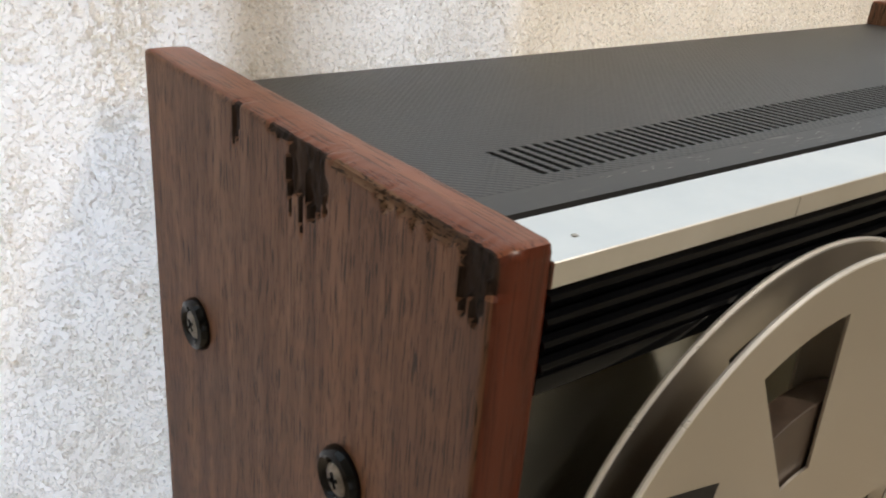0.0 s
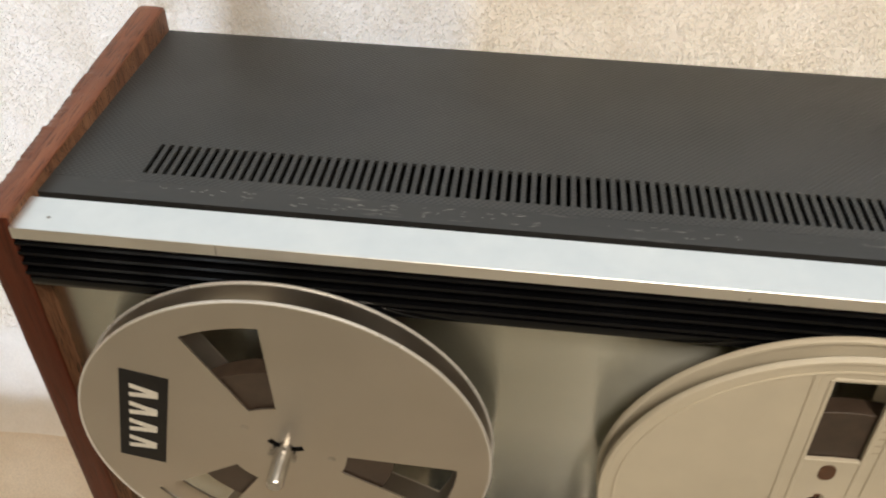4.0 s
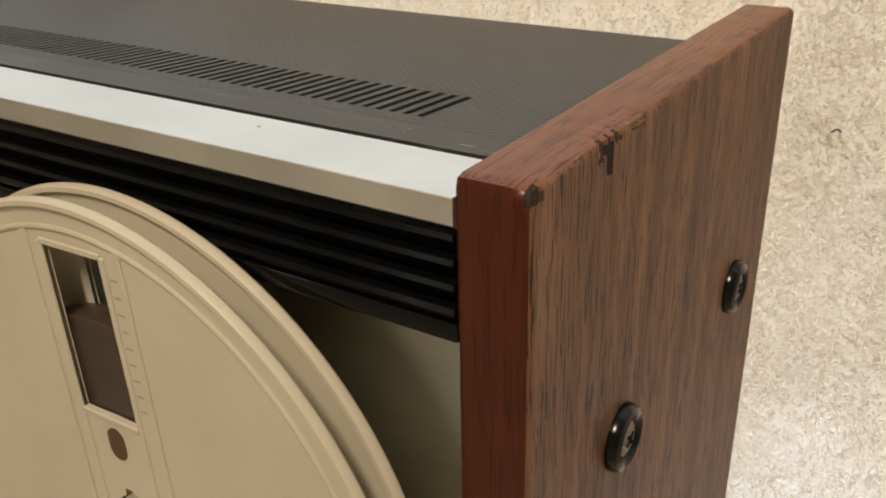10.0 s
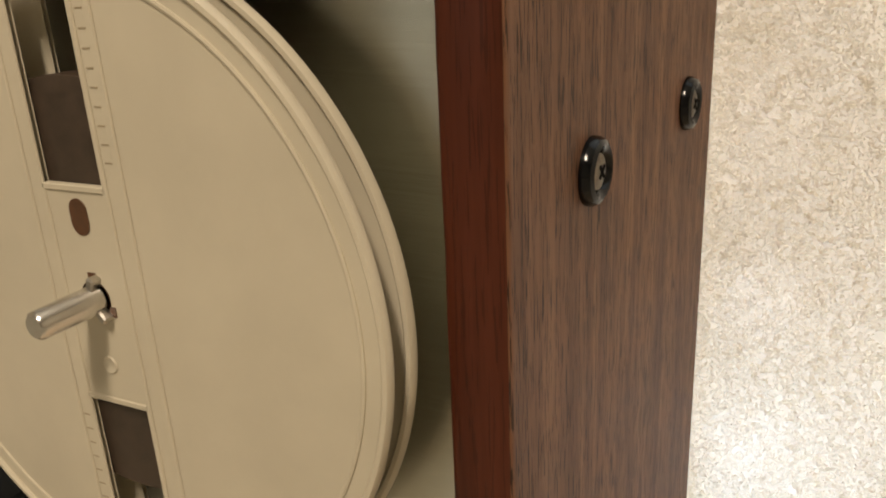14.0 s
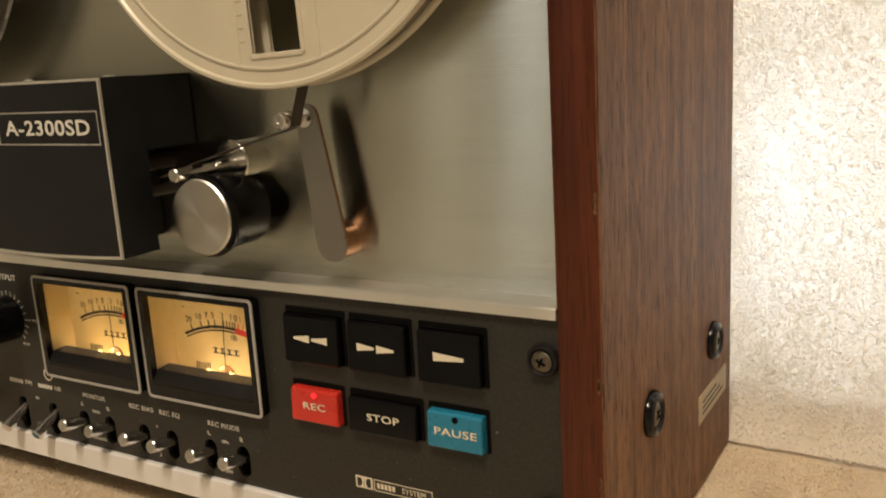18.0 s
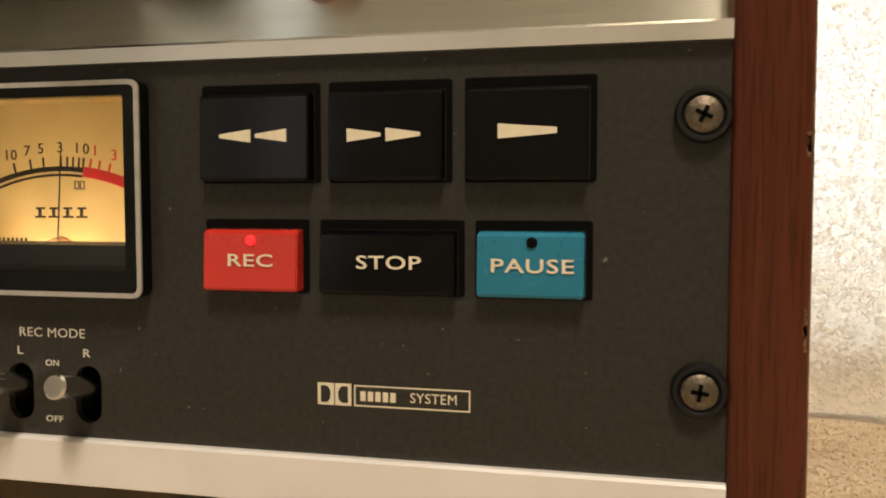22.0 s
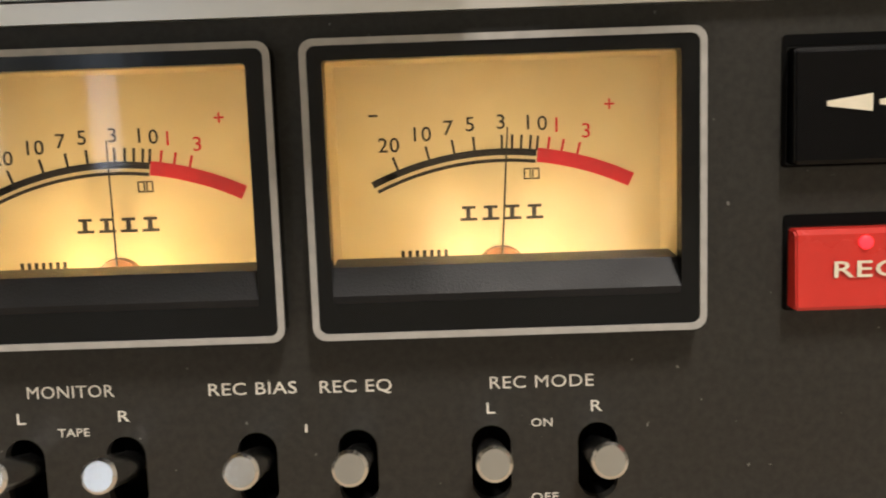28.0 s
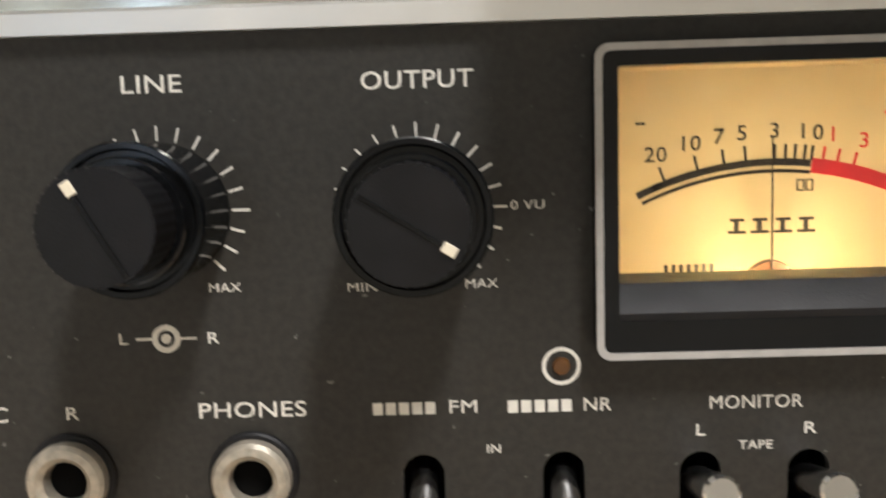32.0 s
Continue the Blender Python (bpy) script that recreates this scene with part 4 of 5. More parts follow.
    # trade name as four plain blocks
    for k in range(4):
        x0 = 0.0420 + k * 0.0039
        bmx = bmesh.new()
        box(bmx, x0, x0 + 0.0030, y - 0.0001, y + 0.0001, 0.0736, 0.0741)
        box(bmx, x0 + 0.0003, x0 + 0.0027, y - 0.0001, y + 0.0001, 0.0757, 0.0762)
        box(bmx, x0 + 0.0010, x0 + 0.0018, y - 0.0001, y + 0.0001, 0.0741, 0.0757)
        part("lettering", bmx, INK, card, smooth=0)
    bars(0.0312, 0.0402, 0.0655, 0.0686, 7, y, card, INK, fill=0.5)
    bm = bmesh.new()
    lathe(bm, [(0.0046, 0.0), (0.0044, -0.0012), (0.0, -0.0014)], (0.0491, y, 0.0645), 32)
    part("pivot_cap", bm, plain_pivot, m, "brown needle pivot")
    tip = (0.0491 + 0.0245 * math.sin(radians(swing)), 0.0104, 0.0655 + 0.0245 * math.cos(radians(swing)))
    bm = bmesh.new()
    rod(bm, (0.0491, 0.0104, 0.0655), tip, 0.00022, 0.00013, 8)
    part("needle", bm, INK, m, "thin dark needle")
    for off in (-0.0062, 0.0062):
        point_lamp("meter_bulb", (dx + 0.0491 + off, 0.0070, 0.0668), 0.011, 0.0012, (1.0, 0.62, 0.22))
    area_lamp("meter_back_lamp", (dx + 0.0491, 0.0300, 0.078), (dx + 0.0491, 0.0, 0.084), 0.056, 0.034, 0.017, (1.0, 0.74, 0.38))


plain_pivot = plain("brown_pivot_cap", (0.10, 0.045, 0.02), 0.4, 0, 0.2, 300)
meter(0.0, 3.6)
meter(METER_DX, -0.5)


# ---- toggle switches ----
def obround(x, z0, z1, r, seg=10):
    top = [(x + r * math.cos(math.pi * k / seg), z1 - r + r * math.sin(math.pi * k / seg)) for k in range(seg + 1)]
    bot = [(x + r * math.cos(math.pi + math.pi * k / seg), z0 + r + r * math.sin(math.pi + math.pi * k / seg)) for k in range(seg + 1)]
    return top + bot


for n, x in enumerate(SWITCH_X):
    long = n < 2
    z0, z1 = SLOTS_Z[n]
    bm = bmesh.new()
    box(bm, x - 0.0042, x + 0.0042, 0.0095, 0.0105, z0 - 0.001, z1 + 0.001)
    frame_ring(bm, rounded(x - 0.0042, x + 0.0042, z0 - 0.001, z1 + 0.001, 0.0008, 2), rounded(x - 0.0038, x + 0.0038, z0 - 0.0005, z1 + 0.0005, 0.0006, 2), 0.0021, 0.0096)
    slot = part("switch_slot", bm, DARK_HOLE, control, "dark switch slot", 0)
    bm = bmesh.new()
    if long:
        rod(bm, (x, 0.0092, 0.0386), (x, -0.0114, 0.0281), 0.0018, 0.0029, 24, 0.0005)
    else:
        rod(bm, (x, 0.0092, 0.0324), (x, -0.0123, 0.0374), 0.0022, 0.0029, 24, 0.0005)
    lever = part("switch_lever", bm, CHROME, control, "chrome switch lever", 45)
    if n == 1:
        bm = bmesh.new()
        d = Vector((0, -0.0160, -0.0080)).normalized()
        rod(bm, Vector((x, -0.0114, 0.0281)) - d * 0.0003, Vector((x, -0.0114, 0.0281)) + d * 0.0002, 0.0019, 0.0019, 20, 0.0001)
        part("colour_dot", bm, BLUE_DOT, lever, "blue dot")

for text, x, z, s, w in (("MONITOR", -0.0253, 0.0477, 0.0021, 14.8), ("REC BIAS", 0.0057, 0.0473, 0.0021, 15.0), ("REC EQ", 0.0232, 0.0472, 0.0021, 12.2), ("REC MODE", 0.0546, 0.0470, 0.0021, 17.5),
                         ("L", -0.0341, 0.0432, 0.0019, 1.5), ("R", -0.0166, 0.0432, 0.0019, 1.9), ("L", 0.0459, 0.0426, 0.0019, 1.5), ("R", 0.0637, 0.0425, 0.0019, 1.9),
                         ("TAPE", -0.0252, 0.0406, 0.0014, 5.4), ("SOURCE", -0.0254, 0.0274, 0.0014, 9.5), ("1", 0.0145, 0.0401, 0.0014, 0.4), ("2", 0.0146, 0.0268, 0.0014, 1.2),
                         ("ON", 0.0546, 0.0399, 0.0014, 3.6), ("OFF", 0.0548, 0.0267, 0.0014, 4.6), ("IN", -0.0674, 0.0409, 0.0014, 2.2), ("OUT", -0.0677, 0.0277, 0.0014, 4.5),
                         ("FM", -0.0722, 0.0480, 0.0021, 4.4), ("NR", -0.0507, 0.0479, 0.0021, 4.4),
                         ("LINE", -0.1194, 0.1007, 0.0027, 9.4), ("OUTPUT", -0.0780, 0.1002, 0.0027, 17.4), ("MIN", -0.0877, 0.0680, 0.0014, 4.6), ("MAX", -0.0688, 0.0681, 0.0014, 5.1),
                         ("MAX", -0.1097, 0.0685, 0.0014, 5.1), ("0 VU", -0.0612, 0.0804, 0.0014, 5.3), ("PHONES", -0.1064, 0.0483, 0.0025, 17.4), ("MIC", -0.1505, 0.0484, 0.0025, 8.0), ("R", -0.1359, 0.0484, 0.0021, 2.0),
                         ("L", -0.1266, 0.0605, 0.0018, 1.4), ("R", -0.1121, 0.0604, 0.0018, 1.8)):
    lettering(text, x, z, s, -0.0001, control, PAPER_LINE, fit=w / 1000)
bars(-0.0868, -0.0762, 0.0470, 0.0490, 5, 0.0, control, PAPER_LINE, fill=0.75)
bars(-0.0650, -0.0542, 0.0469, 0.0489, 5, 0.0, control, PAPER_LINE, fill=0.75)


# ---- knobs, jacks and lamp ----
def ring_mark(x, z, r0, r1, name="ring_mark"):
    bm = bmesh.new()
    lathe(bm, [(r0, -0.0001), (r1, -0.0001), (r1, 0.0001), (r0, 0.0001)], (x, 0, z), 40, True)
    return part(name, bm, PAPER_LINE, control, smooth=0)


def gear(r, depth, teeth):
    out = []
    for k in range(teeth * 4):
        a = 2 * math.pi * k / (teeth * 4)
        rr = r - (depth if k % 4 in (2, 3) else 0)
        out.append((rr * math.cos(a), rr * math.sin(a)))
    return out


def knob(x, z, turn, length, label):
    k = tagged(new("knob"), label)
    k.parent, k.location = deck, (x, 0, z)
    lip = length * 0.60
    bm = bmesh.new()
    lathe(bm, [(0.0, -0.0002), (0.0109, -0.0002), (0.0108, -0.0015), (0.0106, -lip + 0.0022), (0.0111, -lip + 0.0016), (0.0113, -lip + 0.0006), (0.0110, -lip), (0.0102, -lip), (0.0099, -lip + 0.0008), (0.0, -lip + 0.0008)], seg=72)
    part("skirt", bm, BLACK_GLOSS, k, "gloss black skirt")
    bm = bmesh.new()
    lathe(bm, [(0.0091, -lip + 0.0008), (0.0091, -lip - 0.0012), (0.0088, -lip - 0.0016), (0.0070, -lip - 0.0016)], seg=64)
    part("collar", bm, BLACK_GLOSS, k)
    bm = bmesh.new()
    prism(bm, gear(0.0079, 0.00014, 36), -length, -lip, 0.0002)
    cap = part("cap", bm, BLACK_KNOB, k, "ribbed black cap", 30)
    bm = bmesh.new()
    box(bm, -0.0074, 0.0062, -length - 0.0003, -length + 0.0001, -0.00035, 0.00035, 0.0001)
    g = part("groove", bm, BLACK_GLOSS, cap, smooth=0)
    bm = bmesh.new()
    box(bm, 0.0050, 0.0070, -length - 0.0004, -length + 0.0001, -0.0007, 0.0007, 0.0001)
    p = part("pointer", bm, CREAM_PRINT, cap, "cream pointer mark", 0)
    g.rotation_euler = p.rotation_euler = (0, radians(-turn), 0)
    for a in range(-45, 226, 15):
        bm = bmesh.new()
        w = 0.00014 if a > 60 else 0.00020
        box(bm, 0.0112, 0.0135 if a else 0.0140, -0.0001, 0.0, -w, w)
        t = part("scale_tick", bm, PAPER_LINE, control, smooth=0, place=(x, 0, z))
        t.rotation_euler = (0, radians(-a), 0)


BLACK_KNOB = plain("satin_black_knob", (0.006, 0.006, 0.007), 0.36, 0, 0.3, 200, 0.2, 2500, spec=0.3)
knob(-0.1190, 0.0809, 120, 0.0265, "black concentric line knob")
knob(-0.0784, 0.0803, -32, 0.0285, "black output knob")
ring_mark(-0.1196, 0.0605, 0.0014, 0.0023)
bm = bmesh.new()
lathe(bm, [(0.0008, 0.0), (0.0008, -0.0001), (0.0, -0.0001)], (-0.1196, 0, 0.0605), 20)
part("dot_mark", bm, PAPER_LINE, control, smooth=0)
for x0, x1 in ((-0.1245, -0.1219), (-0.1173, -0.1147)):
    bm = bmesh.new()
    box(bm, x0, x1, -0.0001, 0.0, 0.0603, 0.0607)
    part("line_mark", bm, PAPER_LINE, control, smooth=0)


def jack(x, z):
    bm = bmesh.new()
    lathe(bm, [(0.0074, 0.0), (0.0074, -0.0006), (0.0070, -0.0010), (0.0062, -0.0010)], (x, 0, z), 40)
    j = part("jack", bm, BLACK_MATT, control, "headphone or microphone jack")
    bm = bmesh.new()
    lathe(bm, [(0.0064, -0.0006), (0.0064, -0.0030), (0.0058, -0.0038), (0.0046, -0.0040), (0.0036, -0.0030), (0.0034, 0.0)], (x, 0, z), 40)
    part("jack_ring", bm, JACK_METAL, j, "dull nickel ring")
    bm = bmesh.new()
    lathe(bm, [(0.0034, -0.0006), (0.0, -0.0006)], (x, 0, z), 32)
    part("jack_hole", bm, DARK_HOLE, j, smooth=0)


jack(-0.1066, 0.0374)
jack(-0.1366, 0.0378)
ring_mark(-0.0563, 0.0544, 0.0025, 0.0031, "lamp_ring")
bm = bmesh.new()
lathe(bm, [(0.0015, -0.0001), (0.0013, -0.0006), (0.0, -0.0009)], (-0.0563, 0, 0.0544), 24)
part("lamp", bm, AMBER, control, "unlit amber lamp")

# ---- head cover ----
hx0, hx1, hz0, hz1, hy = -0.0530, 0.0488, 0.1250, 0.1905, -0.0335
bm = bmesh.new()
curve_bottom = [(hx1, hz0), *[(hx1 + (hx0 - hx1) * k / 12, hz0 - 0.0016 * math.sin(math.pi * k / 12)) for k in range(1, 12)], (hx0, hz0)]
prism(bm, [(hx0, hz1), (hx1, hz1)] + curve_bottom, hy, -0.0160, 0.0008)
cover = part("head_cover", bm, COVER_BLACK, deck, "black head cover with a thin silver outline")
# the rear of the cover stands open low down on its right, where the tape leaves the heads
bm = bmesh.new()
prism(bm, [(hx0 + 0.0002, hz1 - 0.0002), (hx1 - 0.0002, hz1 - 0.0002), (hx1 - 0.0002, 0.1630), (hx1 - 0.0240, 0.1630), (hx1 - 0.0240, hz0), (hx0 + 0.0002, hz0)], -0.0160, PLATE_Y - 0.0005)
part("cover_rear", bm, COVER_BLACK, cover, "open rear of the cover", 30)
for x, z, r in ((0.0330, 0.1560, 0.0030), (0.0400, 0.1460, 0.0022)):
    bm = bmesh.new()
    rod(bm, (x, PLATE_Y, z), (x, -0.0125, z), r, r, 20, 0.0004)
    part("guide_pin", bm, TAPE, cover, "dark guide pin by the heads", 40)
bm = bmesh.new()
o = [(hx0, hz1), (hx1, hz1)] + curve_bottom
cxm, czm = (hx0 + hx1) / 2, (hz0 + hz1) / 2
i = [(cxm + (x - cxm) * (1 - 0.0010 / 0.05), czm + (z - czm) * (1 - 0.0010 / 0.0328)) for x, z in o]
frame_ring(bm, o, i, hy - 0.0004, hy + 0.0005)
part("outline", bm, ALU, cover, "silver outline", 0)
outline_box(-0.0495, 0.0455, 0.1668, 0.1792, 0.0005, hy - 0.0001, cover, ALU, "name_plate_line")
bm = bmesh.new()
box(bm, -0.0492, -0.0125, hy - 0.0003, hy, 0.1670, 0.1790)
white = part("name_plate", bm, ALU, cover, "silver half of the name plate", 0)
for k in range(4):
    x0 = -0.0462 + k * 0.0078
    b = bmesh.new()
    box(b, x0, x0 + 0.0060, hy - 0.0004, hy - 0.0003, 0.1702, 0.1712)
    box(b, x0 + 0.0006, x0 + 0.0054, hy - 0.0004, hy - 0.0003, 0.1748, 0.1758)
    box(b, x0 + 0.0020, x0 + 0.0036, hy - 0.0004, hy - 0.0003, 0.1712, 0.1748)
    part("lettering", b, INK, white, smooth=0)
lettering("A-2300SD", 0.0165, 0.1729, 0.0054, hy - 0.0002, cover, PAPER_LINE, fit=0.0490, weight=0.018)
for x in (-0.02, 0.028):
    bm = bmesh.new()
    rod(bm, (x, -0.012, hz1 - 0.001), (x, -0.012, hz1 + 0.0006), 0.0022, 0.0022, 16, 0.0004)
    part("cover_screw", bm, DULL_METAL, cover)

# ---- tape path on the right: roller, capstan, post, tension arm ----
rc = (0.0745, 0, 0.1388)
bm = bmesh.new()
lathe(bm, [(0.0138, 0.004), (0.0138, -0.0128), (0.0152, -0.0130), (0.0156, -0.0150), (0.0150, -0.0166), (0.0, -0.0166)], rc, 56)
roller = part("pinch_roller", bm, BLACK_GLOSS, deck, "black rubber pinch roller")
bm = bmesh.new()
lathe(bm, [(0.0142, -0.0160), (0.0142, -0.0180), (0.0136, -0.0186), (0.0, -0.0186)], seg=64)
part("roller_cap", bm, TURNED, roller, "turned silver cap", 30, rc)
bm = bmesh.new()
rod(bm, (0.0775, PLATE_Y, 0.1570), (0.0775, -0.0028, 0.1570), 0.0082, 0.0082, 36, 0.0006)
part("capstan_housing", bm, POLISHED, deck, "bright metal capstan housing", 40)
bm = bmesh.new()
rod(bm, (0.0675, PLATE_Y, 0.1546), (0.0675, -0.0225, 0.1546), 0.0022, 0.0026, 24, 0.0005)
part("guide_post", bm, CHROME, deck, "chrome tape guide post", 40)
bm = bmesh.new()
box(bm, 0.049, 0.062, 0.0, 0.006, 0.136, 0.149, 0.0008)
rod(bm, (0.056, 0.004, 0.1425), (0.056, -0.003, 0.1425), 0.0022, 0.0022, 16, 0.0004)
part("head_bracket", bm, DULL_METAL, deck, "metal bracket beside the heads", 40)

pa, pb = Vector((0.1194, 0.1280)), Vector((0.1130, 0.1728))
d = (pb - pa).normalized()
nrm = Vector((-d.y, d.x))
out = []
for k in range(13):
    a = math.pi * k / 12
    out.append(pa - nrm * math.cos(a) * 0.0069 - d * math.sin(a) * 0.0069)
for k in range(9):
    a = math.pi * k / 8
    out.append(pb + nrm * math.cos(a) * 0.0047 + d * math.sin(a) * 0.0047)
bm = bmesh.new()
prism(bm, [(p.x, p.y) for p in out], -0.0008, 0.0007, 0.0003)
# back face coloured black for its unlit side as mirrored in the plate
for f in bm.faces:
    y = f.calc_center_median().y
    f.material_index = 1 if y > 0.0006 else 2 if y > -0.0004 else 0
arm = part("tension_arm", bm, [SATIN_STEEL, BLACK_MATT, WOOD_TINGED], deck, "flat metal tape tension arm", 30)
bm = bmesh.new()
rod(bm, (pa.x, PLATE_Y, pa.y), (pa.x, 0.0006, pa.y), 0.0064, 0.0064, 32)
part("arm_pivot", bm, WOOD_TINGED, arm, "dull metal pivot with a reflected walnut tint")
bm = bmesh.new()
lathe(bm, [(0.0, -0.0148), (0.0011, -0.0148), (0.0013, -0.0158), (0.0024, -0.0158), (0.0030, -0.0150), (0.0030, -0.0098), (0.0019, -0.0092), (0.0019, -0.0028), (0.0034, -0.0024), (0.0034, -0.0004)], (pb.x, 0, pb.y), 28)
part("arm_pin", bm, CHROME, arm, "chrome roller pin", 45)


def ribbon(points, y0, y1, name):
    """Tape standing on edge along (x, z) points."""
    b = bmesh.new()
    th = 0.00012
    pts = [Vector(p) for p in points]
    row = []
    for k, p in enumerate(pts):
        t = (pts[min(k + 1, len(pts) - 1)] - pts[max(k - 1, 0)]).normalized()
        q = Vector((-t.y, t.x)) * th
        row.append([b.verts.new((p.x + s * q.x, y, p.y + s * q.y)) for s, y in ((1, y0), (1, y1), (-1, y1), (-1, y0))])
    for a, c in zip(row, row[1:]):
        for k in range(4):
            b.faces.new((a[k], a[(k + 1) % 4], c[(k + 1) % 4], c[k]))
    return tagged(part(name, b, TAPE), "thin brown recording tape running past the tension arm", "tape")


ribbon([(0.1350, 0.2250), (0.1265, 0.2000), (0.1168, 0.1745), (0.1155, 0.1708), (0.1130, 0.1696), (0.0880, 0.1632), (0.0680, 0.1578), (0.0490, 0.1520)], -0.0128, -0.0072, "recording_tape")


# ---- reels ----
RZ, RX_LEFT, RX_RIGHT = 0.2710, -0.1095, 0.1113


def spindle(x):
    s = part("spindle", rod(bmesh.new(), (x, PLATE_Y, RZ), (x, -0.0330, RZ), 0.0041, 0.0037, 32, 0.0009), CHROME, deck, "polished metal reel spindle", 45)
    for k in range(3):
        bm = bmesh.new()
        box(bm, -0.0012, 0.0012, -0.0172, -0.0020, 0.0030, 0.0068, 0.0005)
        f = part("spindle_fin", bm, DULL_METAL, s, place=(x, 0, RZ))
        f.rotation_euler = (0, radians(120 * k + 15), 0)
    bm = bmesh.new()
    lathe(bm, [(0.0, 0.0), (0.030, 0.0), (0.030, 0.0045), (0.0, 0.0045)], (x, 0.0035, RZ), 48)
    part("turntable", bm, DULL_METAL, s)


def ring_disc(bm, holes, radius, y0, y1, hub=0.0049):
    """A flat flange with window holes given as polar outlines (r0, r1, a0, a1): built sector by sector."""
    cuts = sorted({0.0, 360.0, *[a % 360 for h in holes for a in (h[2], h[3])], *[float(k) for k in range(0, 360, 4)]})
    for a, b in zip(cuts, cuts[1:]):
        if b - a < 1e-4:
            continue
        mid = (a + b) / 2
        spans = [(hub, radius)]
        for r0, r1, h0, h1 in holes:
            if (mid - h0) % 360 < (h1 - h0) % 360:
                spans = [s for lo, hi in spans for s in ((lo, min(hi, r0)), (max(lo, r1), hi)) if s[1] - s[0] > 1e-5]
        for lo, hi in spans:
            vs = [(r * math.cos(radians(t)), y, r * math.sin(radians(t))) for y in (y0, y1) for r, t in ((lo, a), (hi, a), (hi, b), (lo, b))]
            v = [bm.verts.new(p) for p in vs]
            for f in ((0, 1, 2, 3), (7, 6, 5, 4), (1, 5, 6, 2), (3, 7, 4, 0)):
                bm.faces.new([v[k] for k in f])
            if any(abs(a - h % 360) < 1e-4 for q in holes for h in q[2:]):
                bm.faces.new((v[0], v[4], v[5], v[1]))
            if any(abs(b - h % 360) < 1e-4 for q in holes for h in q[2:]):
                bm.faces.new((v[3], v[2], v[6], v[7]))
    bmesh.ops.remove_doubles(bm, verts=bm.verts, dist=1e-6)
    return bm


def metal_reel(x, turn):
    r = thing("tape_reel", "spun aluminium tape reel with three windows and a black badge", "tape reel", "reels on the deck")
    r.location = (x, 0, RZ)
    holes = [(0.0270, 0.0745, a - 13, a + 13) for a in (0, 120, 240)]
    for y, nm in ((-0.0142, "front_flange"), (-0.0042, "rear_flange")):
        f = part(nm, ring_disc(bmesh.new(), holes, 0.0881, y, y + 0.0008), REEL_METAL, r, smooth=30)
        f.rotation_euler = (0, radians(-turn), 0)
        bm = bmesh.new()
        lathe(bm, [(0.0879, y - 0.0004), (0.0886, y - 0.0005), (0.0889, y + 0.0003), (0.0886, y + 0.0011), (0.0879, y + 0.0011)], seg=120, close=True)
        part("rolled_rim", bm, HIGHLIT_RIM, f, "bright rolled rim")
    bm = bmesh.new()
    lathe(bm, [(0.0225, -0.0133), (0.0225, -0.0042)], seg=64)
    part("hub", bm, REEL_METAL, r, "metal hub")
    bm = bmesh.new()
    lathe(bm, [(0.0226, -0.0126), (0.0470, -0.0126), (0.0472, -0.0124), (0.0472, -0.0046), (0.0226, -0.0046)], seg=96)
    part("tape_pack", bm, TAPE_PACK, r, "brown tape wound on the hub")
    bm = bmesh.new()
    box(bm, -0.0102, 0.0102, -0.01432, -0.0141, -0.0300, 0.0300)
    bd = part("badge", bm, BLACK_MATT, r, "black badge with pale block marks", 0)
    a = radians(168)
    bd.location, bd.rotation_euler = (0.0610 * math.cos(a), 0, 0.0610 * math.sin(a)), (0, radians(-168 + 180), 0)
    for k in range(4):
        z0 = -0.0230 + 0.0120 * k
        bm = bmesh.new()
        prism(bm, [(-0.0060, z0), (0.0060, z0 + 0.0022), (0.0060, z0 + 0.0066), (-0.0060, z0 + 0.0088), (-0.0060, z0 + 0.0060), (0.0015, z0 + 0.0044), (-0.0060, z0 + 0.0028)], -0.01436, -0.0143)
        part("badge_mark", bm, PAPER_LINE, bd, smooth=0)
    for a in (-9, 141):
        bm = bmesh.new()
        lathe(bm, [(0.0018, -0.01425), (0.0010, -0.0145), (0.0, -0.0145)], (0.0205 * math.cos(radians(a)), 0, 0.0205 * math.sin(radians(a))), 16)
        part("rivet", bm, DULL_METAL, r)
    for k in range(3):
        bm = bmesh.new()
        box(bm, -0.0014, 0.0014, -0.0144, -0.0139, 0.0040, 0.0085)
        n = part("hub_notch", bm, DARK_HOLE, r, smooth=0)
        n.rotation_euler = (0, radians(120 * k + 75), 0)


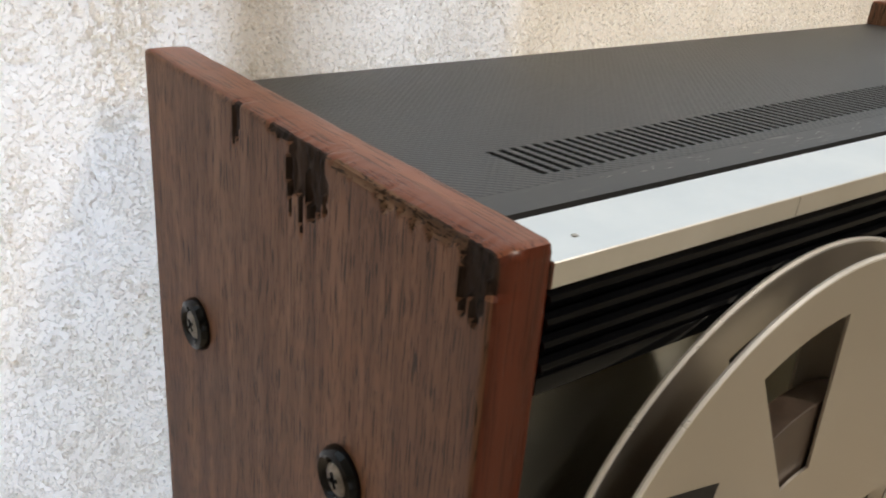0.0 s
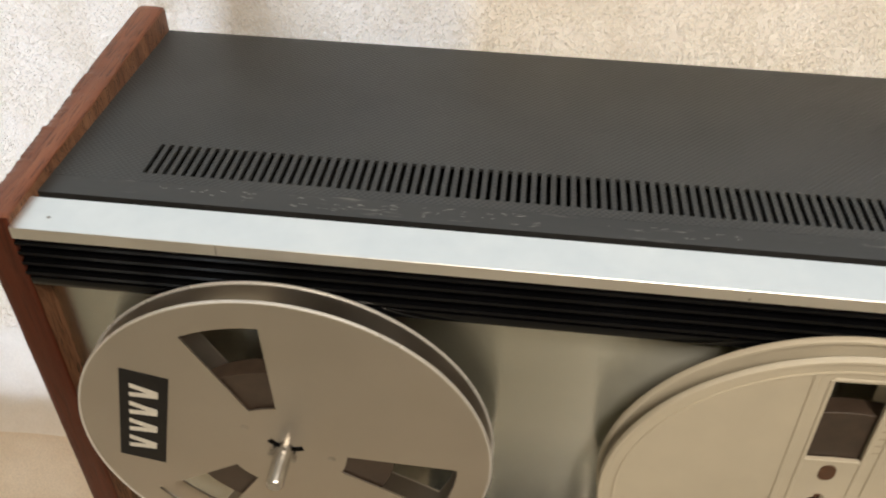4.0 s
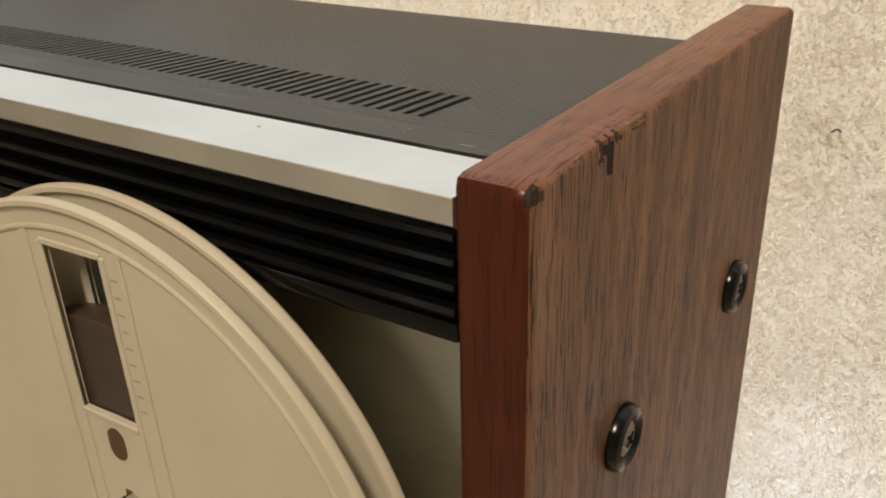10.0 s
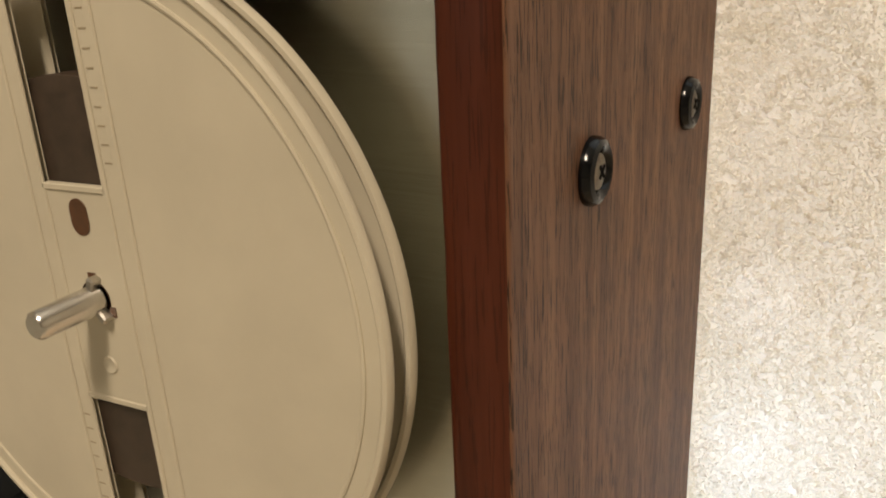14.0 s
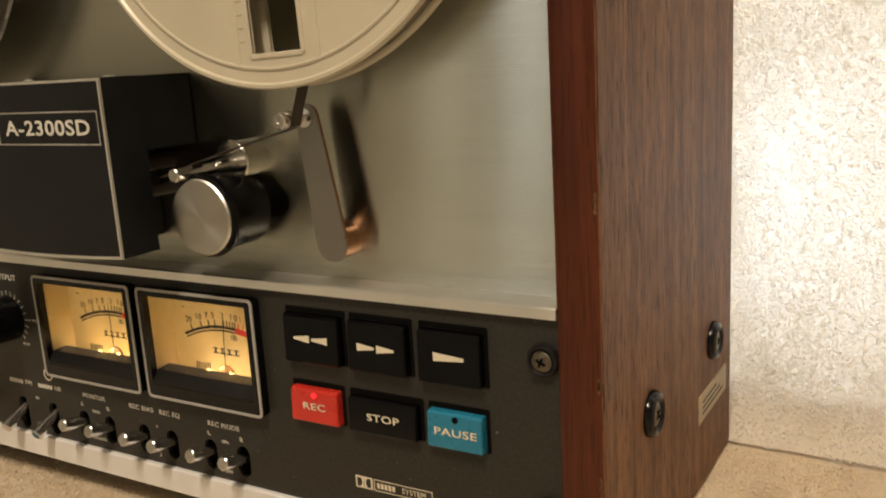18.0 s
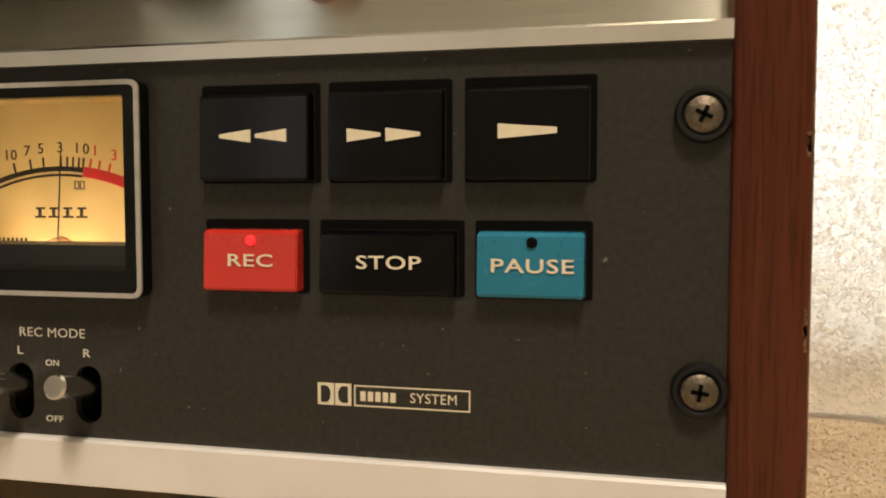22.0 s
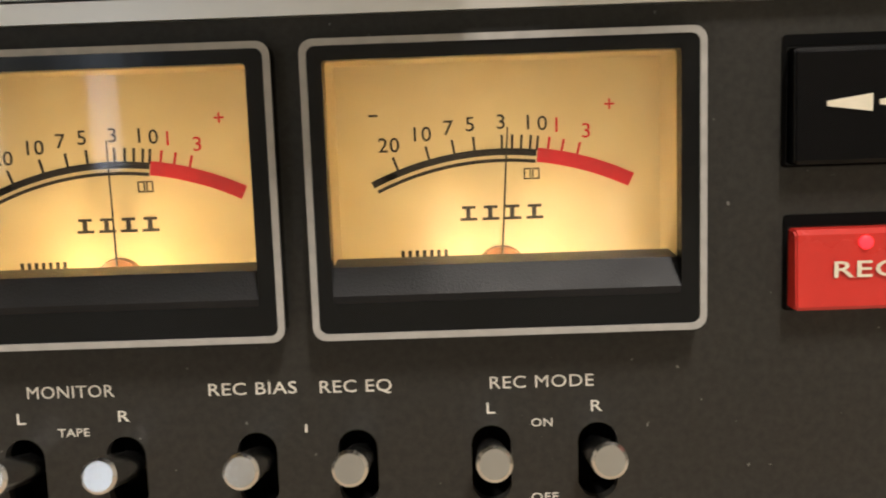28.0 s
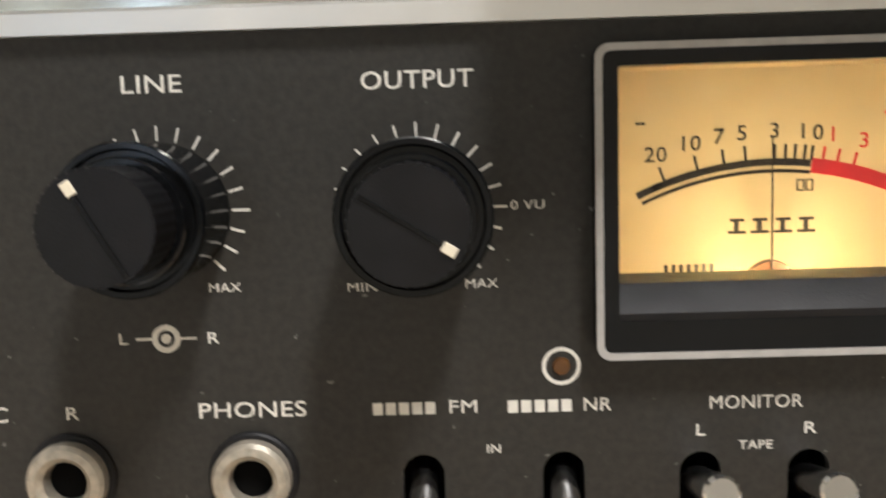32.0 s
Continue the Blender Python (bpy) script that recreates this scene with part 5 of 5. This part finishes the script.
def plastic_reel(x, turn):
    r = thing("tape_reel", "cream plastic tape reel with two long windows", "tape reel", "reels on the deck")
    r.location = (x, 0, RZ)
    t = radians(turn)

    def slab_ring(y0, y1, windows):
        """A flange as a grid of strips across and along its window band."""
        b = bmesh.new()
        w = 0.0103
        R = 0.0868
        us = sorted({-w, w, *[R * math.sin(radians(a)) for a in range(-90, 91, 3)]})
        for u0, u1 in zip(us, us[1:]):
            h0, h1 = math.sqrt(max(0, R * R - u0 * u0)), math.sqrt(max(0, R * R - u1 * u1))
            inside = -w - 1e-6 < (u0 + u1) / 2 < w + 1e-6
            cuts = [(-0.0755, -0.0300), (0.0300, 0.0755)] if inside and windows else []
            lo = (-h0, -h1)
            for c in cuts + [None]:
                hi = (c[0], c[0]) if c else (h0, h1)
                v = [b.verts.new((u, y, z)) for y in (y0, y1) for u, z in ((u0, lo[0]), (u1, lo[1]), (u1, hi[1]), (u0, hi[0]))]
                for f in ((0, 1, 2, 3), (7, 6, 5, 4), (0, 4, 5, 1), (3, 2, 6, 7)):
                    try:
                        b.faces.new([v[k] for k in f])
                    except ValueError:
                        pass
                if inside:
                    for f in ((1, 5, 6, 2), (0, 3, 7, 4)):
                        b.faces.new([v[k] for k in f])
                if c:
                    lo = (c[1], c[1])
        bmesh.ops.remove_doubles(b, verts=b.verts, dist=1e-6)
        return b

    for y, nm in ((-0.0142, "front_flange"), (-0.0046, "rear_flange")):
        f = part(nm, slab_ring(y, y + 0.0013, True), CREAM, r, smooth=0)
        f.rotation_euler = (0, radians(90) - t, 0)
        bm = bmesh.new()
        lathe(bm, [(0.0856, y + 0.0016), (0.0854, y - 0.0004), (0.0861, y - 0.0011), (0.0872, y - 0.0010), (0.0878, y), (0.0878, y + 0.0012), (0.0872, y + 0.0020)], seg=140, close=True)
        part("rounded_rim", bm, CREAM, f)
        if nm == "front_flange":
            bm = bmesh.new()
            lathe(bm, [(0.0802, y + 0.0002), (0.0802, y - 0.0004), (0.0808, y - 0.0006), (0.0814, y - 0.0004), (0.0814, y + 0.0002)], seg=140)
            part("raised_ring", bm, CREAM, f)
            bm = bmesh.new()
            for s in (-1, 1):
                box(bm, s * 0.0170 - 0.0013, s * 0.0170 + 0.0013, y - 0.0005, y + 0.0002, -0.0795, 0.0795, 0.0004)
                box(bm, s * 0.0113 - 0.0009, s * 0.0113 + 0.0009, y - 0.0005, y + 0.0002, -0.0765, 0.0765, 0.0003)
                box(bm, -0.0113, 0.0113, y - 0.0005, y + 0.0002, s * 0.0291 - 0.0009, s * 0.0291 + 0.0009, 0.0003)
                box(bm, -0.0113, 0.0113, y - 0.0005, y + 0.0002, s * 0.0764 - 0.0009, s * 0.0764 + 0.0009, 0.0003)
            part("window_border", bm, CREAM, f, "raised border of the windows")
            bm = bmesh.new()
            prism(bm, obround(0.0, 0.0170, 0.0265, 0.0031), y - 0.0003, y + 0.0001)
            part("oval_hole", bm, plain_pivot, f, "dark oval hole", 0)
            bm = bmesh.new()
            lathe(bm, [(0.0026, y - 0.0001), (0.0022, y - 0.0005), (0.0016, y - 0.0002), (0.0, y - 0.0002)], (0, 0, -0.0185), 20)
            part("dimple", bm, CREAM, f)
            bm = bmesh.new()
            for k in range(3):
                a = radians(120 * k + 90)
                rod(bm, (0, y + 0.0001, 0), (0, y - 0.0003, 0), 0.0050, 0.0050, 24)
                box(bm, -0.0013 + 0.0058 * math.cos(a), 0.0013 + 0.0058 * math.cos(a), y - 0.0003, y, -0.0013 + 0.0058 * math.sin(a), 0.0013 + 0.0058 * math.sin(a))
            part("spindle_hole", bm, plain_pivot, f, "dark spindle hole", 0)
            bm = bmesh.new()
            box(bm, -0.0012, 0.0012, y - 0.0001, y + 0.0001, -0.0002, 0.0002)
            mark = part("scale_mark", bm, BRASS_PLATE, f, "worn gold scale mark", 0, (0.0142, 0, 0.036))
            for s in (-1, 1):
                for k in range(9):
                    if s < 0 or k:
                        again(mark, (s * 0.0142, 0, s * (0.036 + 0.0044 * k)))
    bm = bmesh.new()
    lathe(bm, [(0.0295, -0.0130), (0.0295, -0.0046)], seg=64)
    part("hub", bm, CREAM, r)
    bm = bmesh.new()
    lathe(bm, [(0.0296, -0.0124), (0.0480, -0.0124), (0.0560, -0.0122), (0.0562, -0.0120), (0.0562, -0.0048), (0.0296, -0.0048)], seg=96)
    part("tape_pack", bm, TAPE_PACK, r, "dark tape wound on the hub")


spindle(RX_LEFT)
spindle(RX_RIGHT)
metal_reel(RX_LEFT, 105)
plastic_reel(RX_RIGHT, 92)
